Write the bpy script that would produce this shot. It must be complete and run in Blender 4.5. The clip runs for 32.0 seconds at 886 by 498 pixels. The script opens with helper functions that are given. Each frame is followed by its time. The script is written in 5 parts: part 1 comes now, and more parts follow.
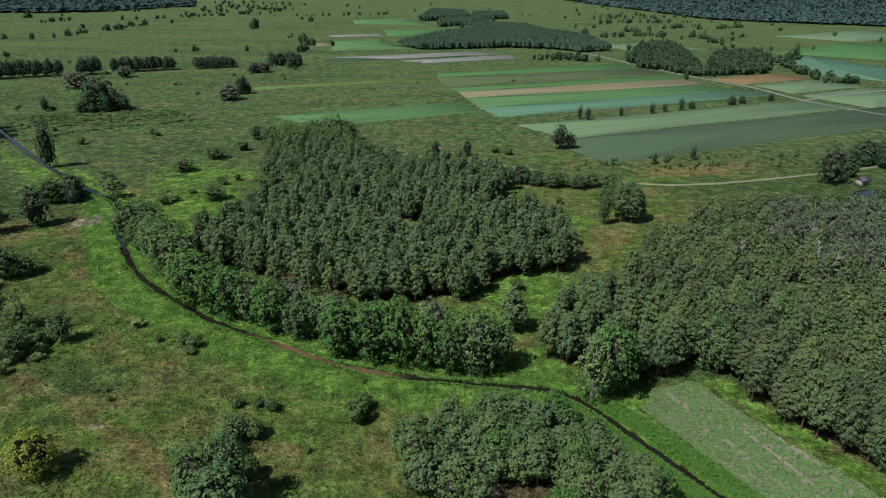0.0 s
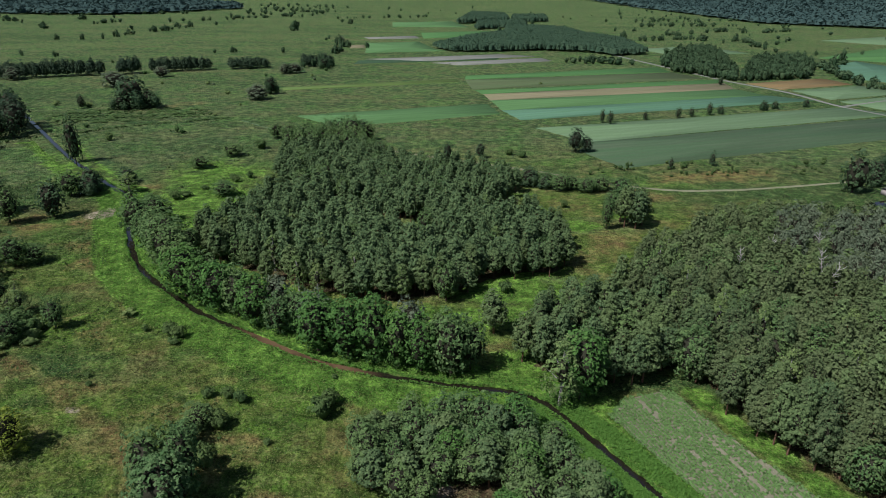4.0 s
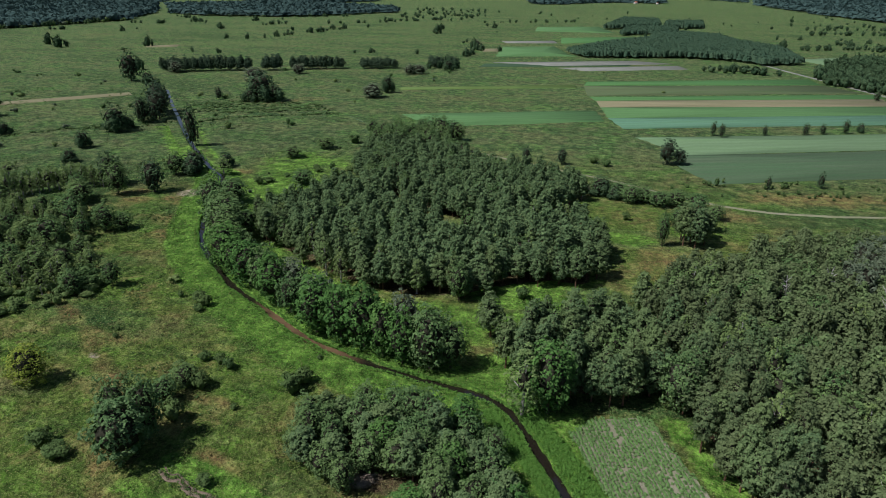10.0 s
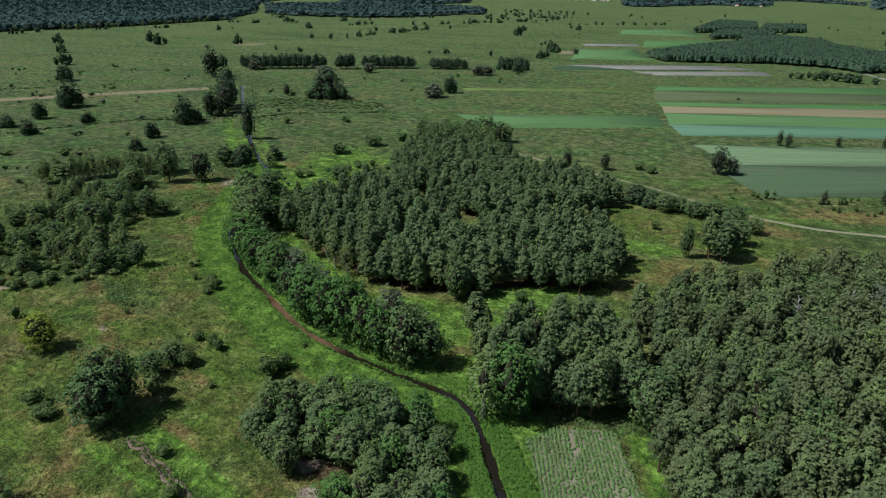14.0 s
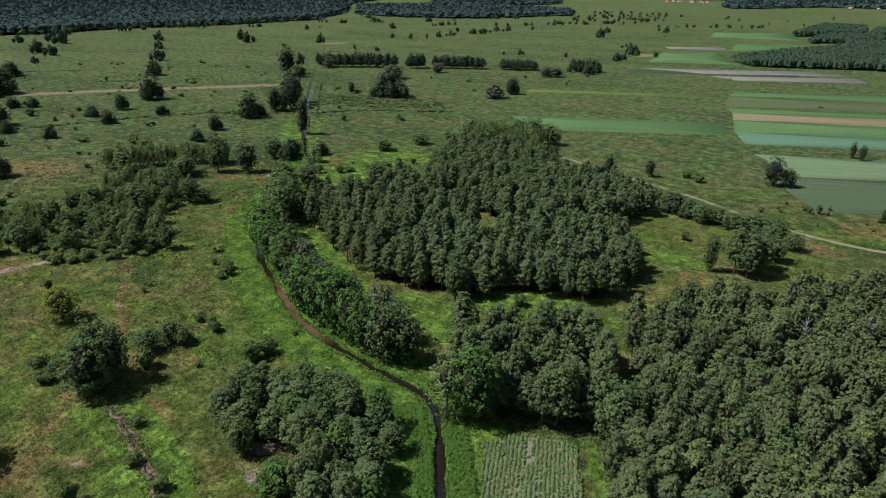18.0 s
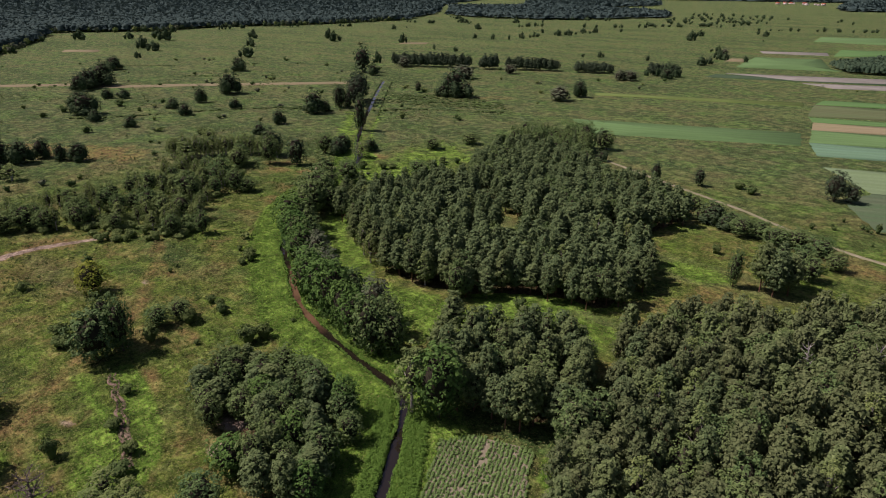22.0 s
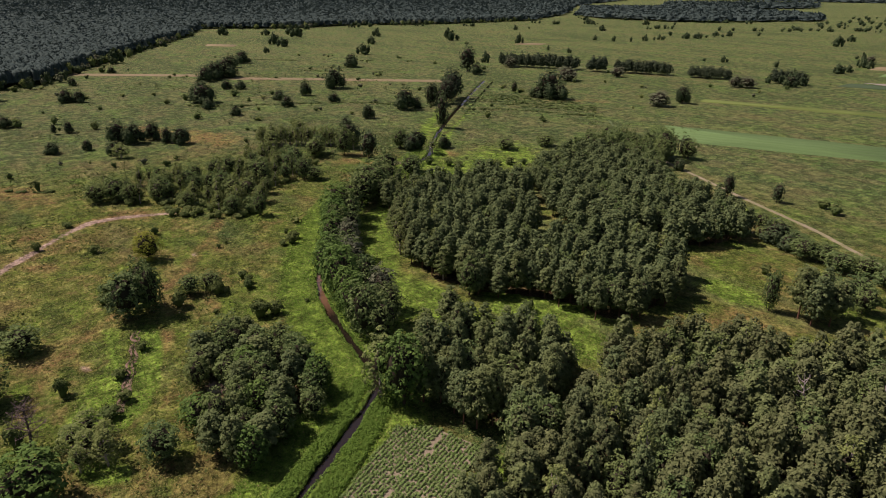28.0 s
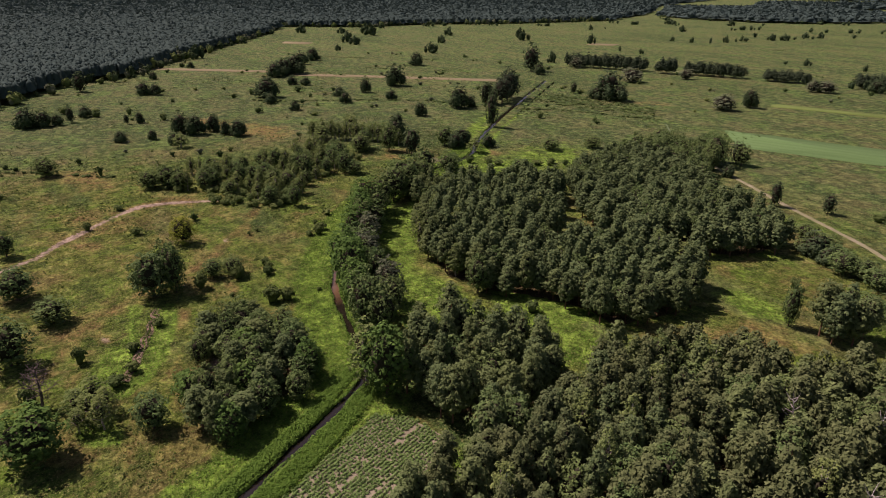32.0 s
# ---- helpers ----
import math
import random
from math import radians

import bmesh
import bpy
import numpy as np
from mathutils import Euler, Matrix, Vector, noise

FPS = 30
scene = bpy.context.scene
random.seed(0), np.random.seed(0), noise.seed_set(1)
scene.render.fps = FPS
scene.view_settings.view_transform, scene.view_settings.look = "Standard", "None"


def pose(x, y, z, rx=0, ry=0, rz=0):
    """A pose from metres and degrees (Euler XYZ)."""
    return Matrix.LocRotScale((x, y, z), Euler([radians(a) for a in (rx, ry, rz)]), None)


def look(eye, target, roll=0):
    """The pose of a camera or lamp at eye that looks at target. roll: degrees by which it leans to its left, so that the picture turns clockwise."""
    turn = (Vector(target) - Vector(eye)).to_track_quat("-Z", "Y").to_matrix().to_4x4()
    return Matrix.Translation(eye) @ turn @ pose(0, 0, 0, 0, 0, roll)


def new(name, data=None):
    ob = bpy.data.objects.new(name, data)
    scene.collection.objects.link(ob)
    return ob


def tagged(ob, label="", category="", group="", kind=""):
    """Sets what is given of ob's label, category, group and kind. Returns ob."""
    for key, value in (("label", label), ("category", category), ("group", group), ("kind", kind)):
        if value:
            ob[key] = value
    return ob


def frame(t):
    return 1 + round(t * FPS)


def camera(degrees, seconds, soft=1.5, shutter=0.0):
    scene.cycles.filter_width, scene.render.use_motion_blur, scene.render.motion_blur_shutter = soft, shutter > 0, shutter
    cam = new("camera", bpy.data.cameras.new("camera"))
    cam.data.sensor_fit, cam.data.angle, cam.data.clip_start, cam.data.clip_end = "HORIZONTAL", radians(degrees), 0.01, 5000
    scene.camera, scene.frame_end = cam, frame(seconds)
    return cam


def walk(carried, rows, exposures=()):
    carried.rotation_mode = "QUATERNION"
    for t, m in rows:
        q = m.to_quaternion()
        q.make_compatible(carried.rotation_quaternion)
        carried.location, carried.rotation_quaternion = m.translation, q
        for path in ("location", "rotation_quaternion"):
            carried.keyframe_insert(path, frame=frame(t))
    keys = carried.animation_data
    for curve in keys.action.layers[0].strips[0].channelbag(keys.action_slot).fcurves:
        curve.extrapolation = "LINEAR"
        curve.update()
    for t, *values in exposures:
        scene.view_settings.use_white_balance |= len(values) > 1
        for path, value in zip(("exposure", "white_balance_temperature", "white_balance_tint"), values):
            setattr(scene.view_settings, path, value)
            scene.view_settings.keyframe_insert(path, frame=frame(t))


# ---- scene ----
cam = camera(70.4, 32.0, soft=1.0)
METRES, EYE, TILT, LEAN, TURN = 154.0, 78.45, 1.79, -2.79, 0.0
ROWS = [
    (0.0, 0.0, 0.0, 0.0, -1.0, -25.32, 2.11),
    (0.5, 0.0089, -0.0003, -0.0006, -0.6, -25.26, 2.13),
    (1.0, 0.0184, -0.0002, -0.0012, -0.18, -25.22, 2.15),
    (1.5, 0.0286, -0.0006, -0.002, 0.22, -25.19, 2.17),
    (2.0, 0.0393, -0.0007, -0.0028, 0.75, -25.14, 2.19),
    (2.5, 0.0508, -0.0008, -0.0036, 1.24, -25.13, 2.23),
    (3.0, 0.0633, -0.0011, -0.0049, 1.82, -25.04, 2.27),
    (3.5, 0.0762, -0.0012, -0.0059, 2.39, -24.98, 2.27),
    (5.5, 0.1361, 0.0004, -0.0103, 5.33, -24.68, 2.43),
    (6.0, 0.1528, 0.0016, -0.0115, 6.65, -24.61, 2.47),
    (6.5, 0.1706, 0.0029, -0.0128, 8.14, -24.52, 2.49),
    (7.0, 0.1889, 0.0046, -0.0141, 9.69, -24.43, 2.54),
    (7.5, 0.2078, 0.0066, -0.0156, 11.11, -24.32, 2.58),
    (8.0, 0.226, 0.0092, -0.0168, 12.36, -24.24, 2.62),
    (8.5, 0.2444, 0.0123, -0.0182, 13.54, -24.14, 2.66),
    (9.0, 0.2627, 0.0159, -0.0193, 14.65, -24.06, 2.71),
    (9.5, 0.2808, 0.0196, -0.0207, 15.72, -23.98, 2.72),
    (10.0, 0.2987, 0.0236, -0.0219, 16.78, -23.91, 2.74),
    (10.5, 0.3162, 0.028, -0.0231, 17.81, -23.84, 2.76),
    (11.0, 0.3335, 0.0326, -0.0246, 18.84, -23.77, 2.76),
    (11.5, 0.3504, 0.0378, -0.0258, 19.86, -23.71, 2.77),
    (12.0, 0.3671, 0.0433, -0.027, 20.88, -23.65, 2.78),
    (12.5, 0.3833, 0.0491, -0.0282, 21.88, -23.58, 2.79),
    (13.0, 0.3994, 0.0552, -0.0295, 22.87, -23.52, 2.81),
    (13.5, 0.4151, 0.0617, -0.0308, 23.86, -23.44, 2.83),
    (14.0, 0.4309, 0.0685, -0.0321, 24.85, -23.37, 2.87),
    (14.5, 0.4462, 0.0756, -0.0332, 25.84, -23.31, 2.87),
    (16.5, 0.5072, 0.1061, -0.0385, 29.87, -23.05, 2.9),
    (17.0, 0.522, 0.1145, -0.0396, 30.86, -22.98, 2.92),
    (17.5, 0.5365, 0.1231, -0.0407, 31.87, -22.93, 2.92),
    (18.0, 0.5511, 0.132, -0.0419, 32.88, -22.87, 2.94),
    (18.5, 0.5656, 0.141, -0.043, 33.92, -22.78, 2.93),
    (19.0, 0.5798, 0.1501, -0.0441, 34.95, -22.71, 2.93),
    (19.5, 0.5941, 0.1591, -0.0453, 35.99, -22.65, 2.92),
    (20.0, 0.6085, 0.1685, -0.0464, 37.03, -22.59, 2.93),
    (20.5, 0.6225, 0.1781, -0.0475, 38.06, -22.52, 2.93),
    (21.0, 0.6364, 0.1877, -0.0483, 39.11, -22.47, 2.92),
    (21.5, 0.6503, 0.1976, -0.0493, 40.14, -22.42, 2.92),
    (22.0, 0.6637, 0.2075, -0.0503, 41.21, -22.36, 2.88),
    (22.5, 0.6771, 0.2177, -0.0512, 42.26, -22.32, 2.86),
    (23.0, 0.69, 0.2277, -0.052, 43.3, -22.28, 2.84),
    (23.5, 0.7025, 0.2375, -0.0532, 44.33, -22.22, 2.82),
    (24.0, 0.7144, 0.2471, -0.0541, 45.33, -22.16, 2.81),
    (24.5, 0.7259, 0.2569, -0.0553, 46.34, -22.08, 2.8),
    (25.0, 0.7369, 0.267, -0.0562, 47.32, -22.03, 2.8),
    (25.5, 0.7475, 0.2767, -0.057, 48.29, -21.98, 2.75),
    (27.5, 0.7882, 0.3154, -0.0601, 52.05, -21.78, 2.72),
    (28.0, 0.7975, 0.3251, -0.061, 52.97, -21.74, 2.71),
    (28.5, 0.8064, 0.3348, -0.062, 53.87, -21.71, 2.69),
    (29.0, 0.8152, 0.3447, -0.0628, 54.74, -21.67, 2.67),
    (29.5, 0.8239, 0.3549, -0.0634, 55.62, -21.64, 2.66),
    (30.0, 0.8325, 0.3651, -0.0642, 56.51, -21.6, 2.67),
    (30.5, 0.841, 0.3753, -0.0649, 57.38, -21.57, 2.66),
    (31.0, 0.8494, 0.3858, -0.0657, 58.27, -21.54, 2.65),
    (31.5, 0.858, 0.3965, -0.0664, 59.17, -21.5, 2.64),
    (32.0, 0.8664, 0.4072, -0.0672, 60.07, -21.45, 2.61),
]
EXPOSURES = [(0, 0.02, 6200, 14), (6, 0.02, 6200, 14), (13, 0.02, 6200, 14), (17, 0.02, 6350, 19), (18, 0.02, 6500, 22), (19, 0.03, 6600, 26), (21, 0.04, 7000, 36), (23, 0.06, 7400, 40), (25, 0.10, 7600, 42), (28, 0.14, 7900, 44), (32, 0.16, 7900, 46)]
walk(cam, [(t, pose(0, 0, EYE, TILT, LEAN, TURN) @ pose(METRES * x, METRES * y, METRES * z, 90 + pitch, roll, yaw)) for t, x, y, z, yaw, pitch, roll in ROWS], EXPOSURES)

# ---- light ----
SUN_AZ, SUN_EL = 236.0, 54.0
world = bpy.data.worlds.new("world")
scene.world = world
world.use_nodes = True
wn = world.node_tree.nodes
sky = wn.new("ShaderNodeTexSky")
sky.sky_type = "NISHITA"
sky.sun_disc = False
sky.sun_elevation, sky.sun_rotation = radians(SUN_EL), radians(SUN_AZ)
wn["Background"].inputs["Strength"].default_value = 0.058
world.node_tree.links.new(sky.outputs["Color"], wn["Background"].inputs["Color"])
sun_data = bpy.data.lights.new("sun", "SUN")
sun_data.energy, sun_data.angle, sun_data.color = 5.0, radians(0.5), (1.0, 0.95, 0.965)
sun = new("sun", sun_data)
sun_dir = Vector((math.sin(radians(SUN_AZ)) * math.cos(radians(SUN_EL)), math.cos(radians(SUN_AZ)) * math.cos(radians(SUN_EL)), math.sin(radians(SUN_EL))))
sun.matrix_world = look(sun_dir * 400, (0, 0, 0))
rng = np.random.default_rng(7)


# ---- materials ----
class Nodes:
    """A short way to write a node tree."""

    def __init__(self, name):
        self.mat = bpy.data.materials.new(name)
        self.mat.use_nodes = True
        self.tree = self.mat.node_tree
        self.bsdf = self.tree.nodes["Principled BSDF"]
        self.out = self.tree.nodes["Material Output"]

    def add(self, kind, **inputs):
        n = self.tree.nodes.new("ShaderNode" + kind)
        for k, v in inputs.items():
            self.put(n.inputs[k.replace("_", " ")], v)
        return n

    def put(self, socket, v):
        if isinstance(v, bpy.types.NodeSocket):
            self.tree.links.new(v, socket)
        elif isinstance(v, tuple) and len(v) == 3 and socket.type == "RGBA":
            socket.default_value = (*v, 1)
        else:
            socket.default_value = v

    def coords(self):
        return self.add("TexCoord").outputs["Object"]

    def noise(self, scale, detail=4.0, rough=0.6, at=None):
        n = self.add("TexNoise", Scale=scale, Detail=detail, Roughness=rough, Vector=at or self.coords())
        return n.outputs["Fac"]

    def ramp(self, v, a, b, lo=0.0, hi=1.0):
        n = self.add("MapRange", Value=v)
        for k, w in zip(("From Min", "From Max", "To Min", "To Max"), (a, b, lo, hi)):
            n.inputs[k].default_value = w
        return n.outputs["Result"]

    def mix(self, f, a, b):
        n = self.tree.nodes.new("ShaderNodeMix")
        n.data_type = "RGBA"
        self.put(n.inputs["Factor"], f)
        self.put(n.inputs[6], a)
        self.put(n.inputs[7], b)
        return n.outputs[2]

    def math(self, op, a, b):
        n = self.tree.nodes.new("ShaderNodeMath")
        n.operation = op
        self.put(n.inputs[0], a)
        self.put(n.inputs[1], b)
        return n.outputs[0]

    def scale(self, c, f):
        n = self.tree.nodes.new("ShaderNodeVectorMath")
        n.operation = "SCALE"
        self.put(n.inputs[0], c)
        self.put(n.inputs["Scale"], f)
        return n.outputs[0]

    def attr(self, name):
        n = self.tree.nodes.new("ShaderNodeAttribute")
        n.attribute_name = name
        return n.outputs["Fac"]

    def bump(self, h, strength, distance):
        n = self.add("Bump", Strength=strength, Distance=distance, Height=h)
        self.put(self.bsdf.inputs["Normal"], n.outputs["Normal"])

    def finish(self, colour, rough=0.9, spec=0.2):
        self.put(self.bsdf.inputs["Base Color"], colour)
        self.put(self.bsdf.inputs["Roughness"], rough)
        self.put(self.bsdf.inputs["Specular IOR Level"], spec)
        return self.mat


def foliage(name, a, b, light, rough=0.8, through_light=0.10, spec=0.02):
    """Leaves: each plant takes its own green between a and b, single leaves stray towards light."""
    m = Nodes(name)
    tree = m.add("ObjectInfo").outputs["Random"]
    leaf = m.add("NewGeometry").outputs["Random Per Island"]
    patch = m.ramp(m.noise(0.8, 3.0), 0.3, 0.7)
    c = m.mix(tree, a, b)
    c = m.mix(m.math("MULTIPLY", m.ramp(leaf, 0.2, 1.0, 0.0, 0.8), m.ramp(patch, 0.0, 1.0, 0.35, 0.9)), c, light)
    m.finish(c, rough, spec)
    t = m.add("BsdfTranslucent", Color=c)
    s = m.add("MixShader", Fac=through_light)
    m.tree.links.new(m.bsdf.outputs[0], s.inputs[1])
    m.tree.links.new(t.outputs[0], s.inputs[2])
    m.tree.links.new(s.outputs[0], m.out.inputs["Surface"])
    return m.mat


PINE = foliage("pine_needles", (0.062, 0.112, 0.048), (0.090, 0.136, 0.050), (0.184, 0.258, 0.100))
PINE_WARM = foliage("pine_needles_warm", (0.056, 0.094, 0.040), (0.082, 0.116, 0.046), (0.168, 0.214, 0.092))
ALDER = foliage("alder_leaves", (0.042, 0.108, 0.028), (0.064, 0.136, 0.034), (0.120, 0.238, 0.056))
OAK = foliage("dark_leaves", (0.052, 0.114, 0.040), (0.086, 0.142, 0.047), (0.174, 0.260, 0.092))
DOME = foliage("large_leaves", (0.056, 0.116, 0.040), (0.056, 0.116, 0.040), (0.190, 0.280, 0.118))
WILLOW = foliage("willow_leaves", (0.075, 0.108, 0.064), (0.095, 0.128, 0.070), (0.185, 0.225, 0.140))
BIRCH = foliage("birch_leaves", (0.088, 0.156, 0.050), (0.122, 0.182, 0.056), (0.225, 0.285, 0.105))
YELLOW = foliage("yellow_green_leaves", (0.150, 0.215, 0.030), (0.180, 0.230, 0.036), (0.300, 0.330, 0.070))
SHRUB = foliage("shrub_leaves", (0.044, 0.092, 0.030), (0.076, 0.122, 0.038), (0.140, 0.200, 0.068))
HERB = foliage("lush_herbs", (0.070, 0.180, 0.030), (0.086, 0.194, 0.034), (0.130, 0.255, 0.052))
TUFT = foliage("meadow_tufts", (0.070, 0.128, 0.026), (0.070, 0.128, 0.026), (0.220, 0.240, 0.090))
WEED = foliage("dark_weeds", (0.048, 0.096, 0.028), (0.062, 0.108, 0.032), (0.110, 0.165, 0.052))
CROP = foliage("crop_leaves", (0.092, 0.186, 0.054), (0.102, 0.196, 0.058), (0.178, 0.286, 0.098))
PINE_DARK = foliage("row_pine_needles", (0.034, 0.064, 0.038), (0.040, 0.070, 0.038), (0.080, 0.112, 0.060))
OAK_FAR = foliage("far_dark_leaves", (0.036, 0.074, 0.036), (0.052, 0.092, 0.040), (0.105, 0.155, 0.070))
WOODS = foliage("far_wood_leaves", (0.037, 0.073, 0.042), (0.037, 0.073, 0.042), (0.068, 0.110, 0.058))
# horizon forest: distance haze is put into this lighter, bluer colour
FAR = foliage("hazy_far_pines", (0.042, 0.078, 0.068), (0.042, 0.078, 0.068), (0.058, 0.096, 0.078))


def bark_material(name, low, high):
    m = Nodes(name)
    co = m.coords()
    z = m.add("SeparateXYZ", Vector=co).outputs["Z"]
    n = m.noise(9.0, 5.0)
    m.bump(n, 0.6, 0.05)
    c = m.mix(m.ramp(z, 3.0, 8.0), low, high)
    return m.finish(m.mix(m.ramp(n, 0.3, 0.7), c, tuple(0.45 * v for v in high)), 0.9, 0.1)


BARK = bark_material("bark", (0.11, 0.085, 0.065), (0.13, 0.10, 0.075))
PINE_BARK = bark_material("pine_bark", (0.14, 0.095, 0.07), (0.32, 0.16, 0.08))
BIRCH_BARK = bark_material("birch_bark", (0.35, 0.33, 0.30), (0.55, 0.53, 0.50))
# dark colour of the crown cores: painted shade between the leaves
CROWN_SHADE = bark_material("crown_shade", (0.040, 0.040, 0.026), (0.044, 0.046, 0.028))
DEAD_BARK = bark_material("dead_wood", (0.13, 0.115, 0.10), (0.17, 0.15, 0.13))


def meadow_material():
    """Grass that turns lush, dry or bare by the masks lush, dry and sand; a distance mask paints haze."""
    m = Nodes("meadow")
    co = m.coords()
    big, mid, fine = m.noise(0.011, 4.0, 0.6, co), m.noise(0.075, 7.0, 0.72, co), m.noise(0.9, 6.0, 0.75, co)
    speck, clod, small = m.noise(2.6, 4.0, 0.75, co), m.noise(0.30, 5.0, 0.7, co), m.noise(0.22, 6.0, 0.66, co)
    stretch = m.add("Mapping", Vector=co)
    stretch.inputs["Scale"].default_value = (0.28, 1.0, 1.0)
    stretch.inputs["Rotation"].default_value = (0, 0, radians(-24))
    band = m.noise(0.017, 6.0, 0.72, stretch.outputs["Vector"])
    patch, tussock = m.noise(0.045, 6.0, 0.66, co), m.noise(0.17, 6.0, 0.75, co)
    # near meadow: olive sward, straw and rusty patches, fresh hollows
    c = m.mix(m.ramp(big, 0.38, 0.62), (0.088, 0.158, 0.026), (0.122, 0.168, 0.032))
    c = m.mix(m.ramp(mid, 0.51, 0.57, 0.0, 0.75), c, (0.164, 0.150, 0.050))
    c = m.mix(m.ramp(mid, 0.48, 0.41, 0.0, 0.85), c, (0.052, 0.114, 0.018))
    c = m.mix(m.ramp(patch, 0.55, 0.60, 0.0, 0.55), c, m.mix(m.ramp(clod, 0.4, 0.6), (0.205, 0.156, 0.060), (0.150, 0.150, 0.046)))
    c = m.mix(m.ramp(patch, 0.46, 0.41, 0.0, 0.85), c, (0.086, 0.182, 0.022))
    # plain: green bands, rusty sedge, dark wet streaks, all bluer for painted haze
    far_grass = m.mix(m.ramp(band, 0.40, 0.60), (0.046, 0.100, 0.030), (0.078, 0.142, 0.042))
    far_grass = m.mix(m.ramp(mid, 0.50, 0.58, 0.0, 0.8), far_grass, (0.098, 0.128, 0.056))
    far_grass = m.mix(m.ramp(patch, 0.53, 0.59, 0.0, 0.75), far_grass, (0.112, 0.136, 0.054))
    far_grass = m.mix(m.ramp(patch, 0.47, 0.41, 0.0, 0.85), far_grass, (0.072, 0.166, 0.038))
    far_grass = m.mix(m.ramp(mid, 0.47, 0.40, 0.0, 0.85), far_grass, (0.032, 0.084, 0.030))
    c = m.mix(m.ramp(m.math("ADD", m.attr("plain_haze"), m.ramp(band, 0.3, 0.7, -0.2, 0.2)), 0.2, 0.9, 0.0, 0.95), c, far_grass)
    c = m.mix(m.ramp(band, 0.48, 0.38, 0.0, 0.8), c, (0.036, 0.086, 0.024))
    c = m.mix(m.ramp(band, 0.54, 0.62, 0.0, 0.7), c, m.mix(m.ramp(big, 0.44, 0.56), (0.100, 0.160, 0.050), (0.112, 0.124, 0.048)))
    c = m.mix(m.math("MULTIPLY", m.attr("plain_haze"), m.ramp(tussock, 0.47, 0.37, 0.0, 0.75)), c, (0.026, 0.062, 0.018))
    c = m.mix(m.math("MULTIPLY", m.attr("plain_haze"), m.ramp(tussock, 0.54, 0.64, 0.0, 0.65)), c, (0.128, 0.188, 0.066))
    c = m.mix(m.ramp(small, 0.55, 0.63, 0.0, 0.45), c, (0.140, 0.178, 0.056))
    edge = m.ramp(mid, 0.3, 0.7, -0.45, 0.45)
    lush = m.ramp(m.math("ADD", m.attr("lush"), edge), 0.35, 0.70)
    dry = m.ramp(m.math("ADD", m.attr("dry"), edge), 0.40, 0.95)
    sand = m.ramp(m.math("ADD", m.attr("sand"), edge), 0.50, 0.80)
    c = m.mix(dry, c, m.mix(m.ramp(small, 0.38, 0.62), (0.224, 0.158, 0.062), (0.150, 0.162, 0.046)))
    c = m.mix(lush, c, m.mix(m.ramp(small, 0.38, 0.62), (0.074, 0.186, 0.022), (0.134, 0.262, 0.038)))
    c = m.mix(m.ramp(m.math("ADD", m.attr("litter"), m.ramp(mid, 0.3, 0.7, -0.3, 0.3)), 0.4, 0.7), c, m.mix(m.ramp(clod, 0.35, 0.65), (0.120, 0.076, 0.042), (0.056, 0.066, 0.024)))
    c = m.mix(sand, c, m.mix(m.ramp(fine, 0.35, 0.65), (0.400, 0.345, 0.275), (0.270, 0.220, 0.155)))
    # tussocks: shade and sheen painted into the grass colour at three sizes
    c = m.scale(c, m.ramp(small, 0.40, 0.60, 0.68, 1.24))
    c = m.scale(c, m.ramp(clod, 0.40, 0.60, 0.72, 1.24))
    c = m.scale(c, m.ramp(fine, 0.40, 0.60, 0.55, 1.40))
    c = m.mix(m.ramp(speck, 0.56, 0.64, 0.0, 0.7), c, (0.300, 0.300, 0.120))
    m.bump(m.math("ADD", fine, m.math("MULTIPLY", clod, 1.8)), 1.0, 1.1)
    return m.finish(c, 0.95, 0.1)


MEADOW = meadow_material()


def soil_material(name, a, b, scale=1.5, row=0.0, angle=0.0, fleck=None):
    """Crops and bare earth; row: the spacing of drills in metres, along which the growth is streaked."""
    m = Nodes(name)
    co = m.coords()
    at = co
    if row:
        turn = m.add("Mapping", Vector=co)
        turn.inputs["Rotation"].default_value = (0, 0, radians(-22))
        squeeze = m.add("Mapping", Vector=turn.outputs["Vector"])
        squeeze.inputs["Scale"].default_value = (0.12, 1.0, 1.0)
        at = squeeze.outputs["Vector"]
    n, f, w = m.noise(scale * 0.1, 5.0, 0.65, at), m.noise(scale, 5.0, 0.7, co), m.noise(0.035, 4.0, 0.6, at)
    c = m.mix(m.ramp(n, 0.35, 0.65), a, b)
    c = m.mix(m.ramp(w, 0.38, 0.62, 0.0, 0.6), c, tuple(0.76 * (p + q) / 2 for p, q in zip(a, b)))
    c = m.mix(m.ramp(f, 0.5, 0.3, 0.0, 0.5), c, tuple(0.5 * v for v in a))
    if fleck:
        c = m.mix(m.ramp(f, 0.55, 0.7, 0.0, 0.8), c, fleck)
    h = f
    if row:
        spin = m.add("Mapping", Vector=co)
        spin.inputs["Rotation"].default_value = (0, 0, radians(angle))
        wave = m.add("TexWave", Scale=0.314 / row, Distortion=5.0, Detail=3.0, Vector=spin.outputs["Vector"]).outputs["Fac"]
        c = m.mix(m.ramp(wave, 0.2, 0.8, 0.0, 0.22), c, tuple(0.65 * v for v in b))
        h = m.math("ADD", f, wave)
    m.bump(h, 0.7, 0.2)
    return m.finish(c, 0.95, 0.1)


